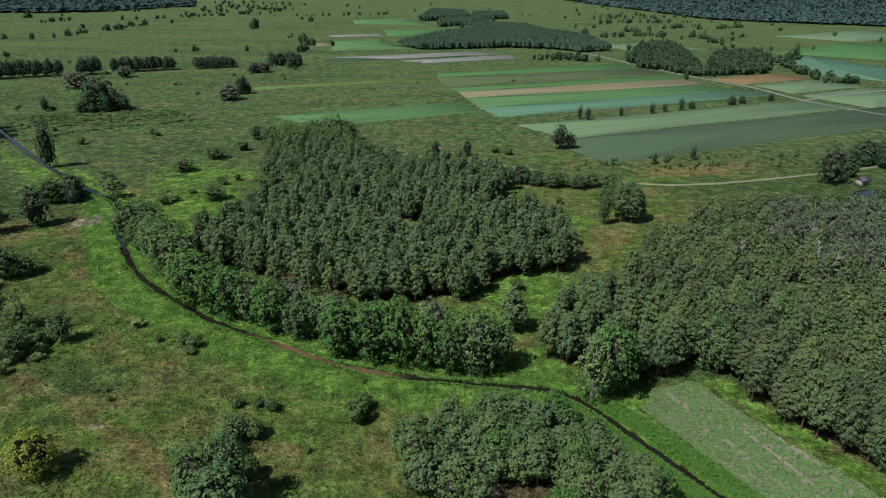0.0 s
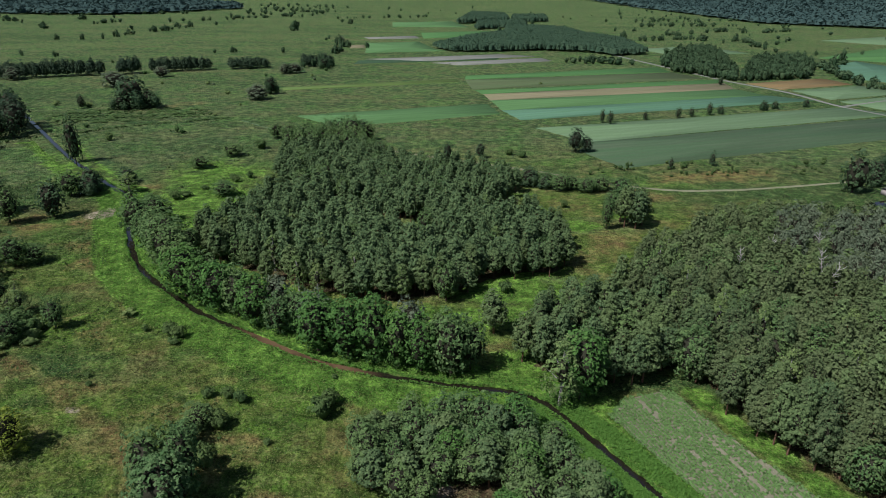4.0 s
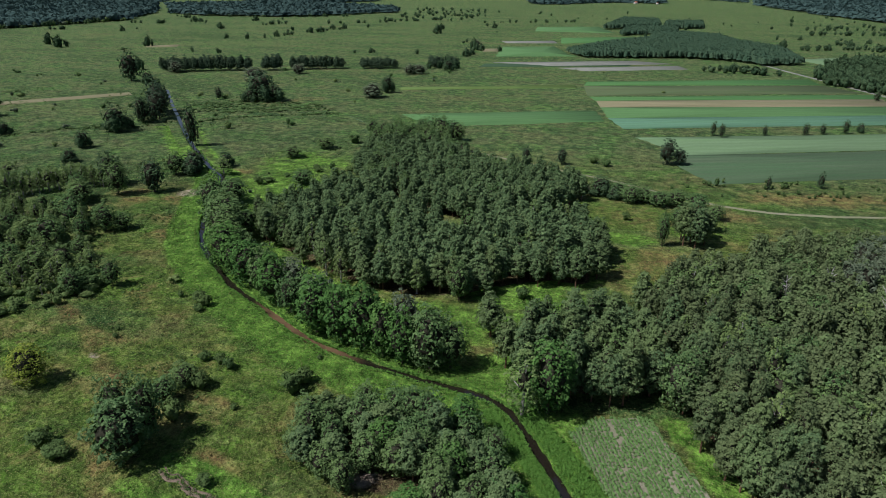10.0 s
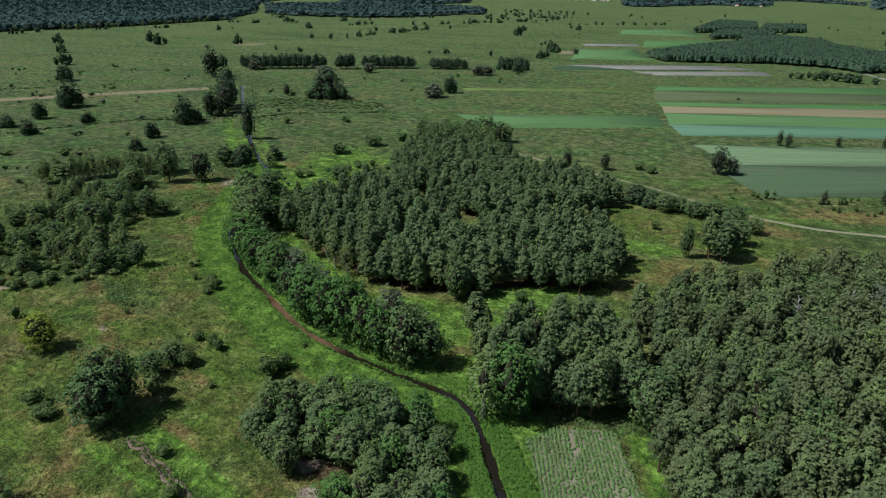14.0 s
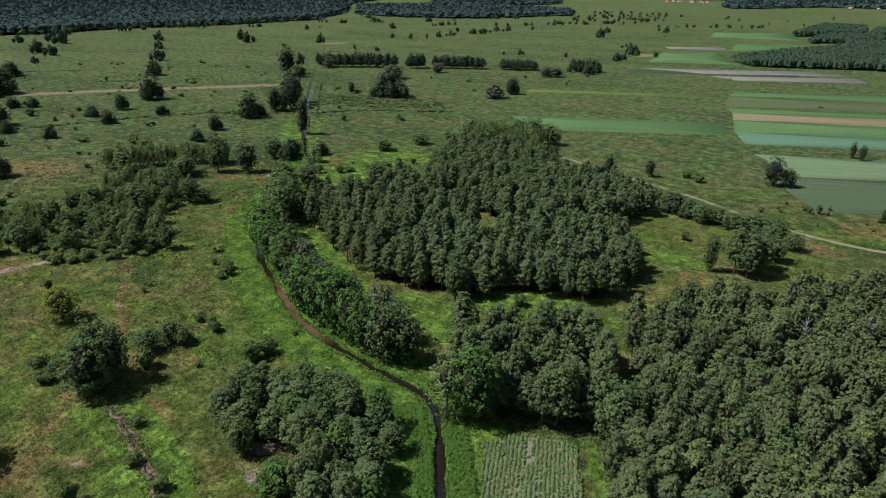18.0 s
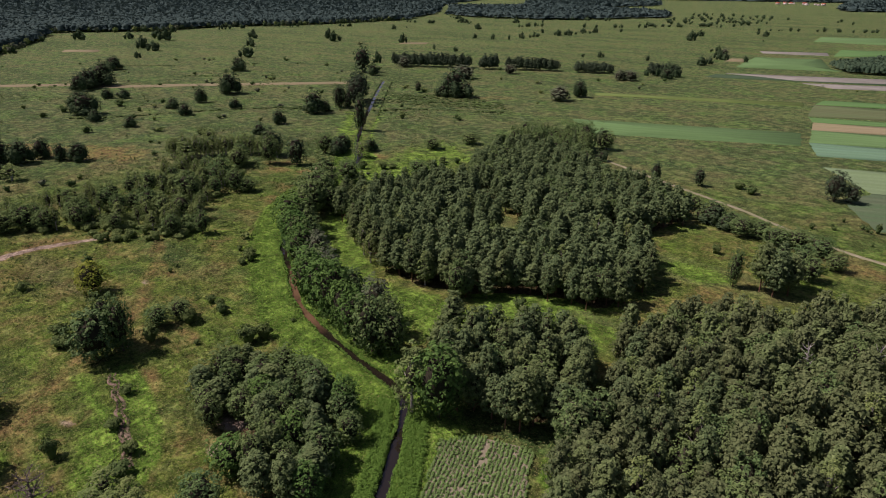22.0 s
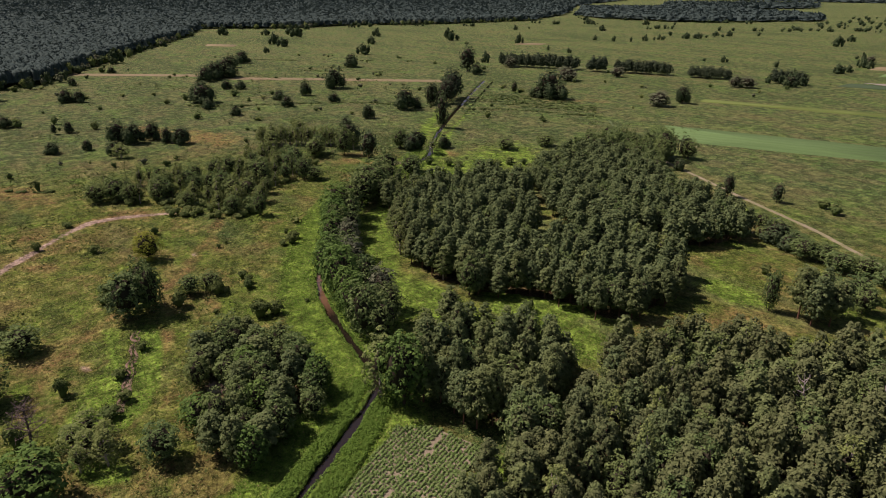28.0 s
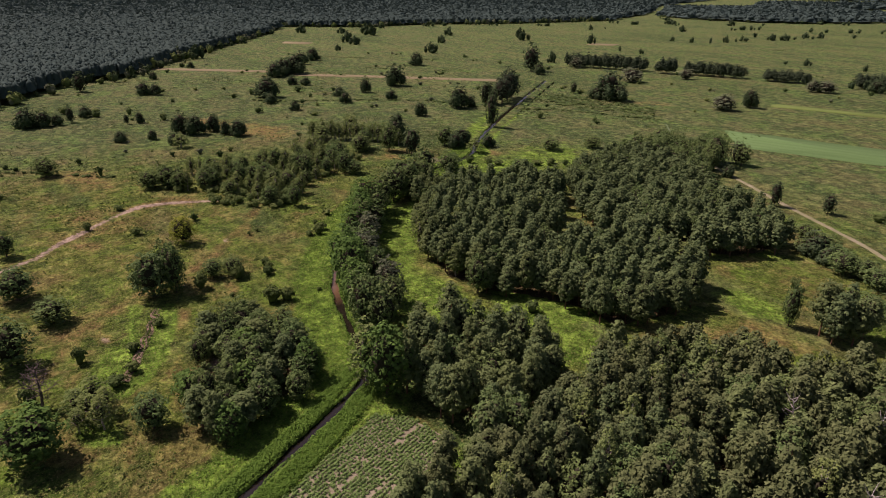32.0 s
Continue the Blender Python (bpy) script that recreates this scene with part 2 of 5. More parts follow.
TRACK = soil_material("sandy_track", (0.24, 0.24, 0.155), (0.16, 0.185, 0.085), 2.0, fleck=(0.31, 0.30, 0.21))
EARTH = soil_material("brown_earth", (0.22, 0.175, 0.125), (0.13, 0.105, 0.07), 3.0, fleck=(0.28, 0.23, 0.17))
SOIL = soil_material("field_soil", (0.230, 0.220, 0.150), (0.180, 0.185, 0.110), 2.0, fleck=(0.33, 0.30, 0.23))
CROP_A = soil_material("young_green_crop", (0.058, 0.164, 0.048), (0.080, 0.172, 0.056), 1.0, 6.0, 66)
CROP_B = soil_material("tan_stubble", (0.225, 0.200, 0.118), (0.180, 0.185, 0.094), 1.0, 6.0, 66)
CROP_C = soil_material("grass_green_crop", (0.094, 0.196, 0.070), (0.082, 0.176, 0.062), 1.0, 6.0, 66)
CROP_D = soil_material("blue_green_crop", (0.092, 0.192, 0.122), (0.086, 0.186, 0.098), 1.0, 6.0, 66)
CROP_E = soil_material("pale_green_crop", (0.130, 0.206, 0.108), (0.112, 0.190, 0.086), 1.0, 6.0, 66)
CROP_F = soil_material("dull_green_furrows", (0.052, 0.108, 0.048), (0.080, 0.118, 0.064), 1.0, 5.0, 66)
DARK_CROP = soil_material("dark_green_crop", (0.036, 0.078, 0.038), (0.046, 0.088, 0.042), 1.0, 6.0, 66)
CROP_I = soil_material("olive_fallow", (0.070, 0.116, 0.046), (0.098, 0.124, 0.058), 1.0, 6.0, 66)
CROP_G = soil_material("orange_bare_soil", (0.215, 0.145, 0.060), (0.170, 0.140, 0.068), 1.0, 6.0, 66)
CROP_H = soil_material("strip_of_bright_grass", (0.110, 0.170, 0.045), (0.092, 0.155, 0.042), 1.0)
GREY = soil_material("grey_fallow", (0.220, 0.228, 0.195), (0.165, 0.182, 0.140), 1.0)


def water_material():
    """Dark water, with a shallow stretch where the brown bed shows."""
    m = Nodes("stream_water")
    x = m.add("SeparateXYZ", Vector=m.coords()).outputs["X"]
    n = m.noise(0.12, 3.0)
    shallow = m.math("MULTIPLY", m.ramp(x, -44.0, -36.0), m.ramp(x, -4.0, -12.0))
    c = m.mix(m.math("MULTIPLY", shallow, m.ramp(n, 0.25, 0.5)), (0.014, 0.012, 0.008), (0.120, 0.078, 0.042))
    m.bump(m.noise(2.5, 3.0), 0.05, 0.05)
    return m.finish(c, 0.03, 0.7)


WATER = water_material()


def plain(name, colour, rough=0.7):
    m = Nodes(name)
    n = m.noise(1.2, 4.0)
    return m.finish(m.mix(m.ramp(n, 0.3, 0.7), colour, tuple(0.75 * v for v in colour)), rough)


# ---- mesh helpers ----
def mesh_of(name, verts, faces, mat, smooth=False):
    me = bpy.data.meshes.new(name)
    v = np.asarray(verts, dtype=np.float32)
    f = np.asarray(faces, dtype=np.int32)
    me.vertices.add(len(v))
    me.vertices.foreach_set("co", v.ravel())
    k = f.shape[1]
    me.loops.add(f.size)
    me.loops.foreach_set("vertex_index", f.ravel())
    me.polygons.add(len(f))
    me.polygons.foreach_set("loop_start", np.arange(0, f.size, k, dtype=np.int32))
    me.update(calc_edges=True)
    me.validate()
    me.materials.append(mat)
    if smooth:
        me.polygons.foreach_set("use_smooth", np.ones(len(me.polygons), dtype=bool))
    return me


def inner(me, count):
    """The first faces of a crown, its core, get a dark colour for inner shade."""
    me.materials.append(CROWN_SHADE)
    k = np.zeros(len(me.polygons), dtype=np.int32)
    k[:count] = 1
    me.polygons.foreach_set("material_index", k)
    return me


def masks(me, **values):
    for k, v in values.items():
        a = me.attributes.new(k, "FLOAT", "POINT")
        a.data.foreach_set("value", np.asarray(v, dtype=np.float32))


def part(name, mesh, parent, label=""):
    ob = new(name, mesh)
    ob.parent = parent
    return tagged(ob, label) if label else ob


def unit(v):
    return v / np.maximum(np.linalg.norm(v, axis=-1, keepdims=True), 1e-6)


def inside(poly, x, y):
    """Which of the points lie in the polygon."""
    x, y = np.asarray(x), np.asarray(y)
    r = np.zeros(x.shape, bool)
    for (x0, y0), (x1, y1) in zip(poly, poly[1:] + poly[:1]):
        if y0 != y1:
            r ^= ((y0 > y) != (y1 > y)) & (x < (x1 - x0) * (y - y0) / (y1 - y0) + x0)
    return r


def from_line(line, x, y):
    """Distance of points from a line of corners."""
    x, y = np.asarray(x, float), np.asarray(y, float)
    best = np.full(x.shape, 1e9)
    for (x0, y0), (x1, y1) in zip(line, line[1:]):
        dx, dy = x1 - x0, y1 - y0
        s = np.clip(((x - x0) * dx + (y - y0) * dy) / (dx * dx + dy * dy), 0, 1)
        best = np.minimum(best, np.hypot(x - x0 - s * dx, y - y0 - s * dy))
    return best


def smooth_line(line, step):
    """The line rounded (Catmull-Rom) and cut into even steps."""
    p = np.array(line, float)
    p = np.vstack([2 * p[0] - p[1], p, 2 * p[-1] - p[-2]])
    out = []
    for i in range(1, len(p) - 2):
        n = max(2, int(np.linalg.norm(p[i + 1] - p[i]) / step))
        t = (np.arange(n) / n)[:, None]
        a, b, c, d = p[i - 1:i + 3]
        out.append(0.5 * (2 * b + (c - a) * t + (2 * a - 5 * b + 4 * c - d) * t ** 2 + (3 * b - a - 3 * c + d) * t ** 3))
    return np.vstack(out + [p[-2:-1]])


def ribbon(name, line, profile, mat, step=1.0, wobble=0.0, seed=1):
    """A strip along a line; profile: rows of (offset to the right, height)."""
    c = smooth_line(line, step)
    t = unit(np.gradient(c, axis=0))
    side = np.stack([t[:, 1], -t[:, 0]], 1)
    r = np.random.default_rng(seed)
    k = len(profile)
    v = np.zeros((len(c), k, 3))
    for j, (off, h) in enumerate(profile):
        w = r.normal(0, wobble, len(c)) if wobble and 0 < j < k - 1 else 0
        w = np.convolve(w, np.ones(3) / 3, "same") if wobble and 0 < j < k - 1 else 0
        v[:, j, :2] = c + side * (off + np.asarray(w).reshape(-1, 1) if wobble and 0 < j < k - 1 else off)
        v[:, j, 2] = h
    i = np.arange(len(c) - 1)[:, None] * k + np.arange(k - 1)[None]
    f = np.stack([i, i + 1, i + 1 + k, i + k], -1).reshape(-1, 4)[:, ::-1]
    return mesh_of(name, v.reshape(-1, 3), f, mat, True), v


def leaf_cloud(centres, radii, counts, size, r, up=0.2, stray=0.4, crown=None):
    """Triangular sprays of leaves on the skins of many clumps; crown: centre and radii of the whole, out of which they face."""
    idx = np.repeat(np.arange(len(centres)), counts)
    u = unit(r.normal(size=(len(idx), 3)) + np.array([0, 0, 0.35]))
    if crown:
        away = unit((centres[idx] - np.array(crown[0])) / np.array(crown[1]))
        u = unit(u + 0.45 * away)
    p = centres[idx] + u * radii[idx] * r.uniform(0.70, 1.08, (len(idx), 1))
    n = unit(u * 0.95 + (0.45 * away if crown else 0) + stray * r.normal(size=u.shape) + np.array([0, 0, up]))
    a = unit(np.cross(n, r.normal(size=n.shape)))
    b = np.cross(n, a)
    s = size * r.uniform(0.6, 1.3, (len(idx), 1))
    v = np.stack([p + a * s, p - 0.5 * a * s + 0.75 * b * s, p - 0.5 * a * s - 0.75 * b * s], 1)
    f = np.arange(len(idx) * 3).reshape(-1, 3)
    return v.reshape(-1, 3), f


def lump(centre, radii, r, rings=5, segs=8, rough=0.22):
    """A rough closed mass inside a crown."""
    v = [[0, 0, -1.0]]
    for i in range(1, rings):
        for j in range(segs):
            a, b = math.pi * i / rings, 2 * math.pi * (j + 0.5 * (i % 2)) / segs
            q = 1 + r.uniform(-rough, rough)
            v.append([q * math.sin(a) * math.cos(b), q * math.sin(a) * math.sin(b), -q * math.cos(a)])
    v.append([0, 0, 1.0])
    f = [[0, 1 + (j + 1) % segs, 1 + j] for j in range(segs)]
    for i in range(rings - 2):
        for j in range(segs):
            a, b = 1 + i * segs + j, 1 + i * segs + (j + 1) % segs
            f += [[a, b, b + segs], [a, b + segs, a + segs]]
    last = 1 + (rings - 2) * segs
    f += [[last + j, last + (j + 1) % segs, len(v) - 1] for j in range(segs)]
    return np.array(v) * np.array(radii) + np.array(centre), np.array(f)


def join(pieces):
    vs, fs, n = [], [], 0
    for v, f in pieces:
        vs.append(v)
        fs.append(f + n)
        n += len(v)
    return np.vstack(vs), np.vstack(fs)


def tube(points, radii, segs=6):
    p = np.array(points, float)
    t = unit(np.gradient(p, axis=0))
    a = unit(np.cross(t, np.array([0.31, 0.95, 0.05])))
    b = np.cross(t, a)
    ang = np.arange(segs) * 2 * math.pi / segs
    v = p[:, None] + np.array(radii)[:, None, None] * (np.cos(ang)[None, :, None] * a[:, None] + np.sin(ang)[None, :, None] * b[:, None])
    i = np.arange(len(p) - 1)[:, None] * segs
    j, k = np.arange(segs)[None], (np.arange(segs)[None] + 1) % segs
    q = [np.stack([i + j, i + k, i + k + segs], -1).reshape(-1, 3), np.stack([i + j, i + k + segs, i + j + segs], -1).reshape(-1, 3)]
    return v.reshape(-1, 3), np.vstack(q)

# ---- plants: meshes, each built once at 10 m (shrubs 3 m) ----
def pine_meshes(seed, mat, fine=True, spread=1.0, per=22, size=0.235):
    """A Scots pine: whorls of upturned branches that end in separate puffs of needles, over a bare lower stem."""
    r = np.random.default_rng(seed)
    H, R, z0 = 10.0, 2.7 * spread, r.uniform(1.9, 3.2)
    c, q, tips = [], [], []
    tiers = 11 if fine else 6
    lean = r.uniform(-0.4, 0.4, 2)
    blunt = r.uniform(0.36, 0.66)
    for i in range(tiers):
        t = i / (tiers - 1)
        z = z0 + (H - 0.35 - z0) * t
        ring = R * (0.62 + 0.38 * min(1, t / 0.22)) * max(0.03, 1 - max(0.0, t - 0.15) / 0.87) ** blunt * r.uniform(0.84, 1.1)
        n = max(1, round((2.5 + 6.5 * ring / R) * (1.0 if fine else 0.7)))
        a0 = r.uniform(0, 6.3)
        for k in range(n):
            a = a0 + 6.283 * k / n + r.uniform(-0.35, 0.35)
            d = ring * r.uniform(0.72, 1.04)
            for f in ((1.0, 0.56) if fine and d > 0.95 else (1.0,)):
                x, y = d * f * math.cos(a) + lean[0] * t, d * f * math.sin(a) + lean[1] * t
                c.append([x, y, z + r.uniform(-0.3, 0.3) + 0.16 * d * f])
                w = R * r.uniform(0.16, 0.27) * (1.0 if fine else 1.9)
                q.append([w, w, w * 0.72])
                if f == 1.0 and t < 0.75:
                    tips.append((x, y, c[-1][2], z))
    c, q = np.array(c), np.array(q)
    leaves = leaf_cloud(c, q, np.full(len(c), per if fine else 16), size if fine else 0.55, r, 0.25, 0.35, ((lean[0] * 0.4, lean[1] * 0.4, z0 + 0.3 * (H - z0)), (R, R, 0.65 * (H - z0))))
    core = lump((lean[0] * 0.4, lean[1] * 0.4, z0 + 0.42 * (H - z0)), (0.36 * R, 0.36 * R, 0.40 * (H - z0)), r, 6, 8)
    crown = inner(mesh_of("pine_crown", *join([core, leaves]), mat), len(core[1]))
    s = [tube([(0, 0, -0.3), (lean[0] * 0.2, lean[1] * 0.2, 3), (lean[0] * 0.6, lean[1] * 0.6, 6), (lean[0], lean[1], 9.4)], (0.19, 0.15, 0.10, 0.03))]
    if fine:
        for x, y, z1, z in tips[::3]:
            s.append(tube([(0.3 * lean[0], 0.3 * lean[1], z - 0.3), (x * 0.5, y * 0.5, z), (x, y, z1)], (0.06, 0.045, 0.02), 4))
    return mesh_of("pine_trunk", *join(s), PINE_BARK), crown


def leafy_meshes(seed, mat, bark, R=3.2, low=0.12, n=104, per=24, size=0.215, clump=0.225, squash=0.85, taper=0.25, core=0.66):
    """A broadleaf tree: clumps over an egg-shaped crown that starts at low of its 10 m."""
    r = np.random.default_rng(seed)
    H = 10.0
    zc, rz = H * (low + 1) / 2, H * (1 - low) / 2
    i = np.arange(n) + 0.5
    z = 1 - 2 * i / n
    a = i * 2.39996 + r.uniform(-0.3, 0.3, n)
    k = r.uniform(0.66, 1.0, n) * (1 + 0.10 * np.sin(3 * a + seed) * np.sin(5 * z + seed))
    s = np.sqrt(1 - z * z)
    wide = 1 - taper * z
    c = np.stack([R * k * s * wide * np.cos(a), R * k * s * wide * np.sin(a), zc + rz * k * z * 1.04], 1)
    w = R * clump * r.uniform(0.75, 1.3, n)
    q = np.stack([w, w, w * squash], 1)
    leaves = leaf_cloud(c, q, np.full(n, per), size, r, 0.2, 0.38, ((0, 0, zc - 0.1 * rz), (R, R, rz)))
    pieces = [leaves]
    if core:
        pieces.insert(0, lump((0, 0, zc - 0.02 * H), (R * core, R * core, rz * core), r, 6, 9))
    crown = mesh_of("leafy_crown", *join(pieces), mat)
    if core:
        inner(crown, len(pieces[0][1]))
    b = [tube([(0, 0, -0.3), (0.1, 0.05, 2.5), (-0.1, 0.1, 5.5), (0, 0, 8.6)], (0.24, 0.19, 0.12, 0.03))]
    for j in range(8):
        p = c[(j * 7 + 3) % n]
        z1 = max(1.2, min(p[2] - 1.0, 6.0) * 0.8)
        b.append(tube([(0, 0.05, z1), (p[0] * 0.5, p[1] * 0.5, (z1 + p[2]) / 2 + 0.2), (p[0] * 0.92, p[1] * 0.92, p[2])], (0.10, 0.06, 0.02), 5))
    return mesh_of("leafy_trunk", *join(b), bark), crown


def shrub_meshes(seed, mat, fine=True, n=0, per=0, size=0.0):
    r = np.random.default_rng(seed)
    n = n or (26 if fine else 14)
    a, d = r.uniform(0, 6.283, n), np.sqrt(r.uniform(0.02, 1, n)) * 1.25
    z = 0.5 + (1.9 + r.uniform(-0.5, 0.3, n)) * np.sqrt(np.maximum(0, 1 - (d / 1.5) ** 2)) * r.uniform(0.35, 1, n) ** 0.6
    c = np.stack([d * np.cos(a), d * np.sin(a), z], 1)
    w = r.uniform(0.42, 0.68, n)
    leaves = leaf_cloud(c, np.stack([w, w, w * 0.85], 1), np.full(n, per or (24 if fine else 14)), size or (0.19 if fine else 0.30), r, 0.15, 0.4, ((0, 0, 0.7), (1.4, 1.4, 1.8)))
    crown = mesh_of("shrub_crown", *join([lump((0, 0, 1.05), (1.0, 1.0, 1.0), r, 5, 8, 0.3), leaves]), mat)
    b = [tube([(0.1 * math.cos(k), 0.1 * math.sin(k), -0.2), (0.35 * math.cos(k), 0.35 * math.sin(k), 0.8), (0.8 * math.cos(k), 0.8 * math.sin(k), 2.0)], (0.06, 0.045, 0.015), 5) for k in (0.3, 1.8, 3.2, 4.9)]
    return mesh_of("shrub_stems", *join(b), BARK), crown


def dead_meshes(seed):
    r = np.random.default_rng(seed)
    b = [tube([(0, 0, -0.3), (0.15, 0.1, 3), (-0.1, 0.2, 6.5), (0.1, 0, 10)], (0.20, 0.16, 0.10, 0.02))]
    twigs = []
    for j in range(20):
        a, z = j * 2.4, 2.2 + 7.0 * j / 20
        reach = (2.8 - 0.22 * (z - 2)) * r.uniform(0.7, 1.1)
        e = np.array([reach * math.cos(a), reach * math.sin(a), z + reach * r.uniform(0.4, 0.9)])
        m = np.array([e[0] * 0.5, e[1] * 0.5, z + 0.25 * reach])
        b.append(tube([(0, 0.1, z), m, e], (0.10, 0.07, 0.03), 4))
        for k in range(5):
            s = m + (e - m) * r.uniform(0, 0.9)
            twigs.append(tube([s, s + r.normal(0, 0.35, 3) + (0, 0, 0.35), s + r.normal(0, 0.6, 3) + (0, 0, 0.8)], (0.04, 0.03, 0.014), 3))
    return mesh_of("dead_trunk", *join(b), DEAD_BARK), mesh_of("dead_twigs", *join(twigs), DEAD_BARK)


# kind: (name, category, unit height, unit radius, meshes, label)
KINDS = {
    "pine": ("pine_tree", "tree", 10, 2.7, [pine_meshes(k, PINE, True, 1.0) for k in (1, 2, 3, 4, 5)], "dark bluish-green Scots pine in a dense stand"),
    "warm": ("pine_tree", "tree", 10, 2.7, [pine_meshes(k, PINE_WARM, True, 1.0) for k in (11, 12, 13, 14)], "olive-green Scots pine with clumped whorls of needles"),
    "mid": ("pine_tree", "tree", 10, 2.7, [pine_meshes(k, PINE, True, 1.0, 9, 0.36) for k in (6, 7, 8)], "dark pine"),
    "mid_warm": ("pine_tree", "tree", 10, 2.7, [pine_meshes(k, PINE_WARM, True, 1.0, 9, 0.36) for k in (16, 17, 18)], "olive-green pine"),
    "alder": ("alder_tree", "tree", 10, 3.0, [leafy_meshes(k, ALDER, BARK, R=3.0, n=110, low=0.05, per=17, size=0.27, taper=0.0) for k in (21, 22, 23, 24)], "bright green alder leaning over the stream bank"),
    "oak": ("broadleaf_tree", "tree", 10, 3.2, [leafy_meshes(k, OAK, BARK, n=96, low=0.05, per=17, size=0.28, taper=0.02) for k in (31, 32, 33)], "dark green broadleaf tree with a dense crown"),
    "willow": ("willow_tree", "tree", 10, 3.2, [leafy_meshes(k, WILLOW, BARK, n=90, low=0.05, per=17, size=0.27, taper=0.05) for k in (41, 42, 43)], "grey-green willow with a loose silvery crown"),
    "birch": ("birch_tree", "tree", 10, 2.2, [leafy_meshes(k, BIRCH, BIRCH_BARK, R=2.2, low=0.10, n=74, per=18, size=0.20, clump=0.23, taper=0.45, core=0.35) for k in (51, 52, 53)], "slender light-green birch with an airy crown"),
    "dome": ("broadleaf_tree", "tree", 10, 3.2, [leafy_meshes(35, DOME, BARK, low=0.02, n=150, per=16, size=0.24, clump=0.17, taper=0.08, core=0.66)], "large dome-shaped broadleaf tree with dense foliage"),
    "yellow": ("broadleaf_tree", "tree", 10, 3.8, [leafy_meshes(61, YELLOW, BARK, R=3.8, low=0.0, n=110, per=26, clump=0.2, core=0.66)], "yellow-green bushy tree alone in the meadow"),
    "shrub": ("shrub", "bush", 3, 1.7, [shrub_meshes(k, SHRUB) for k in (71, 72, 73, 74)], "rounded dark green shrub standing in rough grass"),
    "pale_shrub": ("shrub", "bush", 3, 1.7, [shrub_meshes(k, BIRCH) for k in (75, 76, 77)], "rounded light green shrub in rough grass"),
    "row_pine": ("pine_tree", "tree", 10, 2.7, [pine_meshes(k, PINE_DARK, False) for k in (84, 85, 86)], "dark pine in a distant planted row"),
    "mini_dark": ("shrub", "bush", 3, 1.7, [shrub_meshes(k, OAK_FAR, False, 10, 10, 0.36) for k in (121, 122, 123, 124)], "small dark tree"),
    "dark": ("broadleaf_tree", "tree", 10, 3.2, [leafy_meshes(k, PINE_DARK, BARK, low=0.05, n=56, per=24, size=0.28, taper=0.1) for k in (125, 126)], "very dark green broadleaf tree with a dense crown"),
    "far_leaf": ("broadleaf_tree", "tree", 10, 3.2, [leafy_meshes(k, OAK_FAR, BARK, n=44, per=12, size=0.46, clump=0.30, low=0.0, taper=0.05, core=0.72) for k in (91, 92, 93, 94)], "dark green broadleaf tree standing in open grassland"),
    "far_willow": ("willow_tree", "tree", 10, 3.2, [leafy_meshes(k, WILLOW, BARK, n=36, per=15, size=0.46, clump=0.36, low=0.0, taper=0.18, core=0.8) for k in (95, 96)], "pale grey-green willow standing in open grassland"),
    "mini": ("shrub", "bush", 3, 1.7, [shrub_meshes(k, SHRUB, False, 8, 9, 0.42) for k in (111, 112, 113, 114)], "small shrub"),
    "mini_pale": ("shrub", "bush", 3, 1.7, [shrub_meshes(k, WILLOW, False, 8, 9, 0.42) for k in (115, 116)], "small pale shrub"),
    "mini_light": ("shrub", "bush", 3, 1.7, [shrub_meshes(k, BIRCH, False, 8, 9, 0.42) for k in (117, 118)], "small light green shrub"),
    "far_shrub": ("shrub", "bush", 3, 1.7, [shrub_meshes(k, SHRUB, False) for k in (101, 102, 103)], "small dark green shrub scattered over the meadow"),
}
plant_count = 0


def plant(kind, x, y, h, rad, group="", label="", pick=None):
    """One tree or shrub of height h and crown radius rad, on the ground at x, y."""
    global plant_count
    plant_count += 1
    name, category, h0, r0, meshes, words = KINDS[kind]
    trunk, crown = meshes[(plant_count * 7 + int(x * 3)) % len(meshes) if pick is None else pick]
    h = max(h, 0.95 * rad)
    ob = tagged(new(name), label or words, category, group)
    ob.matrix_basis = pose(x, y, 0, 0, 0, (plant_count * 137.5) % 360) @ Matrix.Diagonal((rad / r0, rad / r0, h / h0, 1))
    part("trunk" if h0 == 10 else "stem", trunk, ob)
    part("crown", crown, ob)
    return ob


def plant_many(name, rows, label, category, trunks=False):
    """Plants too many to count, joined into one mesh for each material; rows: kind, x, y, height, radius."""
    piles = {}
    for n, (kind, x, y, h, rad) in enumerate(rows):
        _, _, h0, r0, meshes, _ = KINDS[kind]
        m = np.array(pose(x, y, 0, 0, 0, n * 137.5) @ Matrix.Diagonal((rad / r0, rad / r0, h / h0, 1)))
        for me in meshes[n % len(meshes)][0 if trunks else 1:]:
            if me.name not in flat:
                v = np.zeros(len(me.vertices) * 3, np.float32)
                f = np.zeros(len(me.loops), np.int32)
                me.vertices.foreach_get("co", v)
                me.loops.foreach_get("vertex_index", f)
                flat[me.name] = (v.reshape(-1, 3), f.reshape(-1, 3))
            v, f = flat[me.name]
            piles.setdefault(me.materials[0].name, []).append((v @ m[:3, :3].T + m[:3, 3], f))
    top = None
    for k, (mat, pile) in enumerate(piles.items()):
        ob = new(name, mesh_of(name, *join(pile), bpy.data.materials[mat]))
        tagged(ob, label, category, kind="stuff")


flat = {}


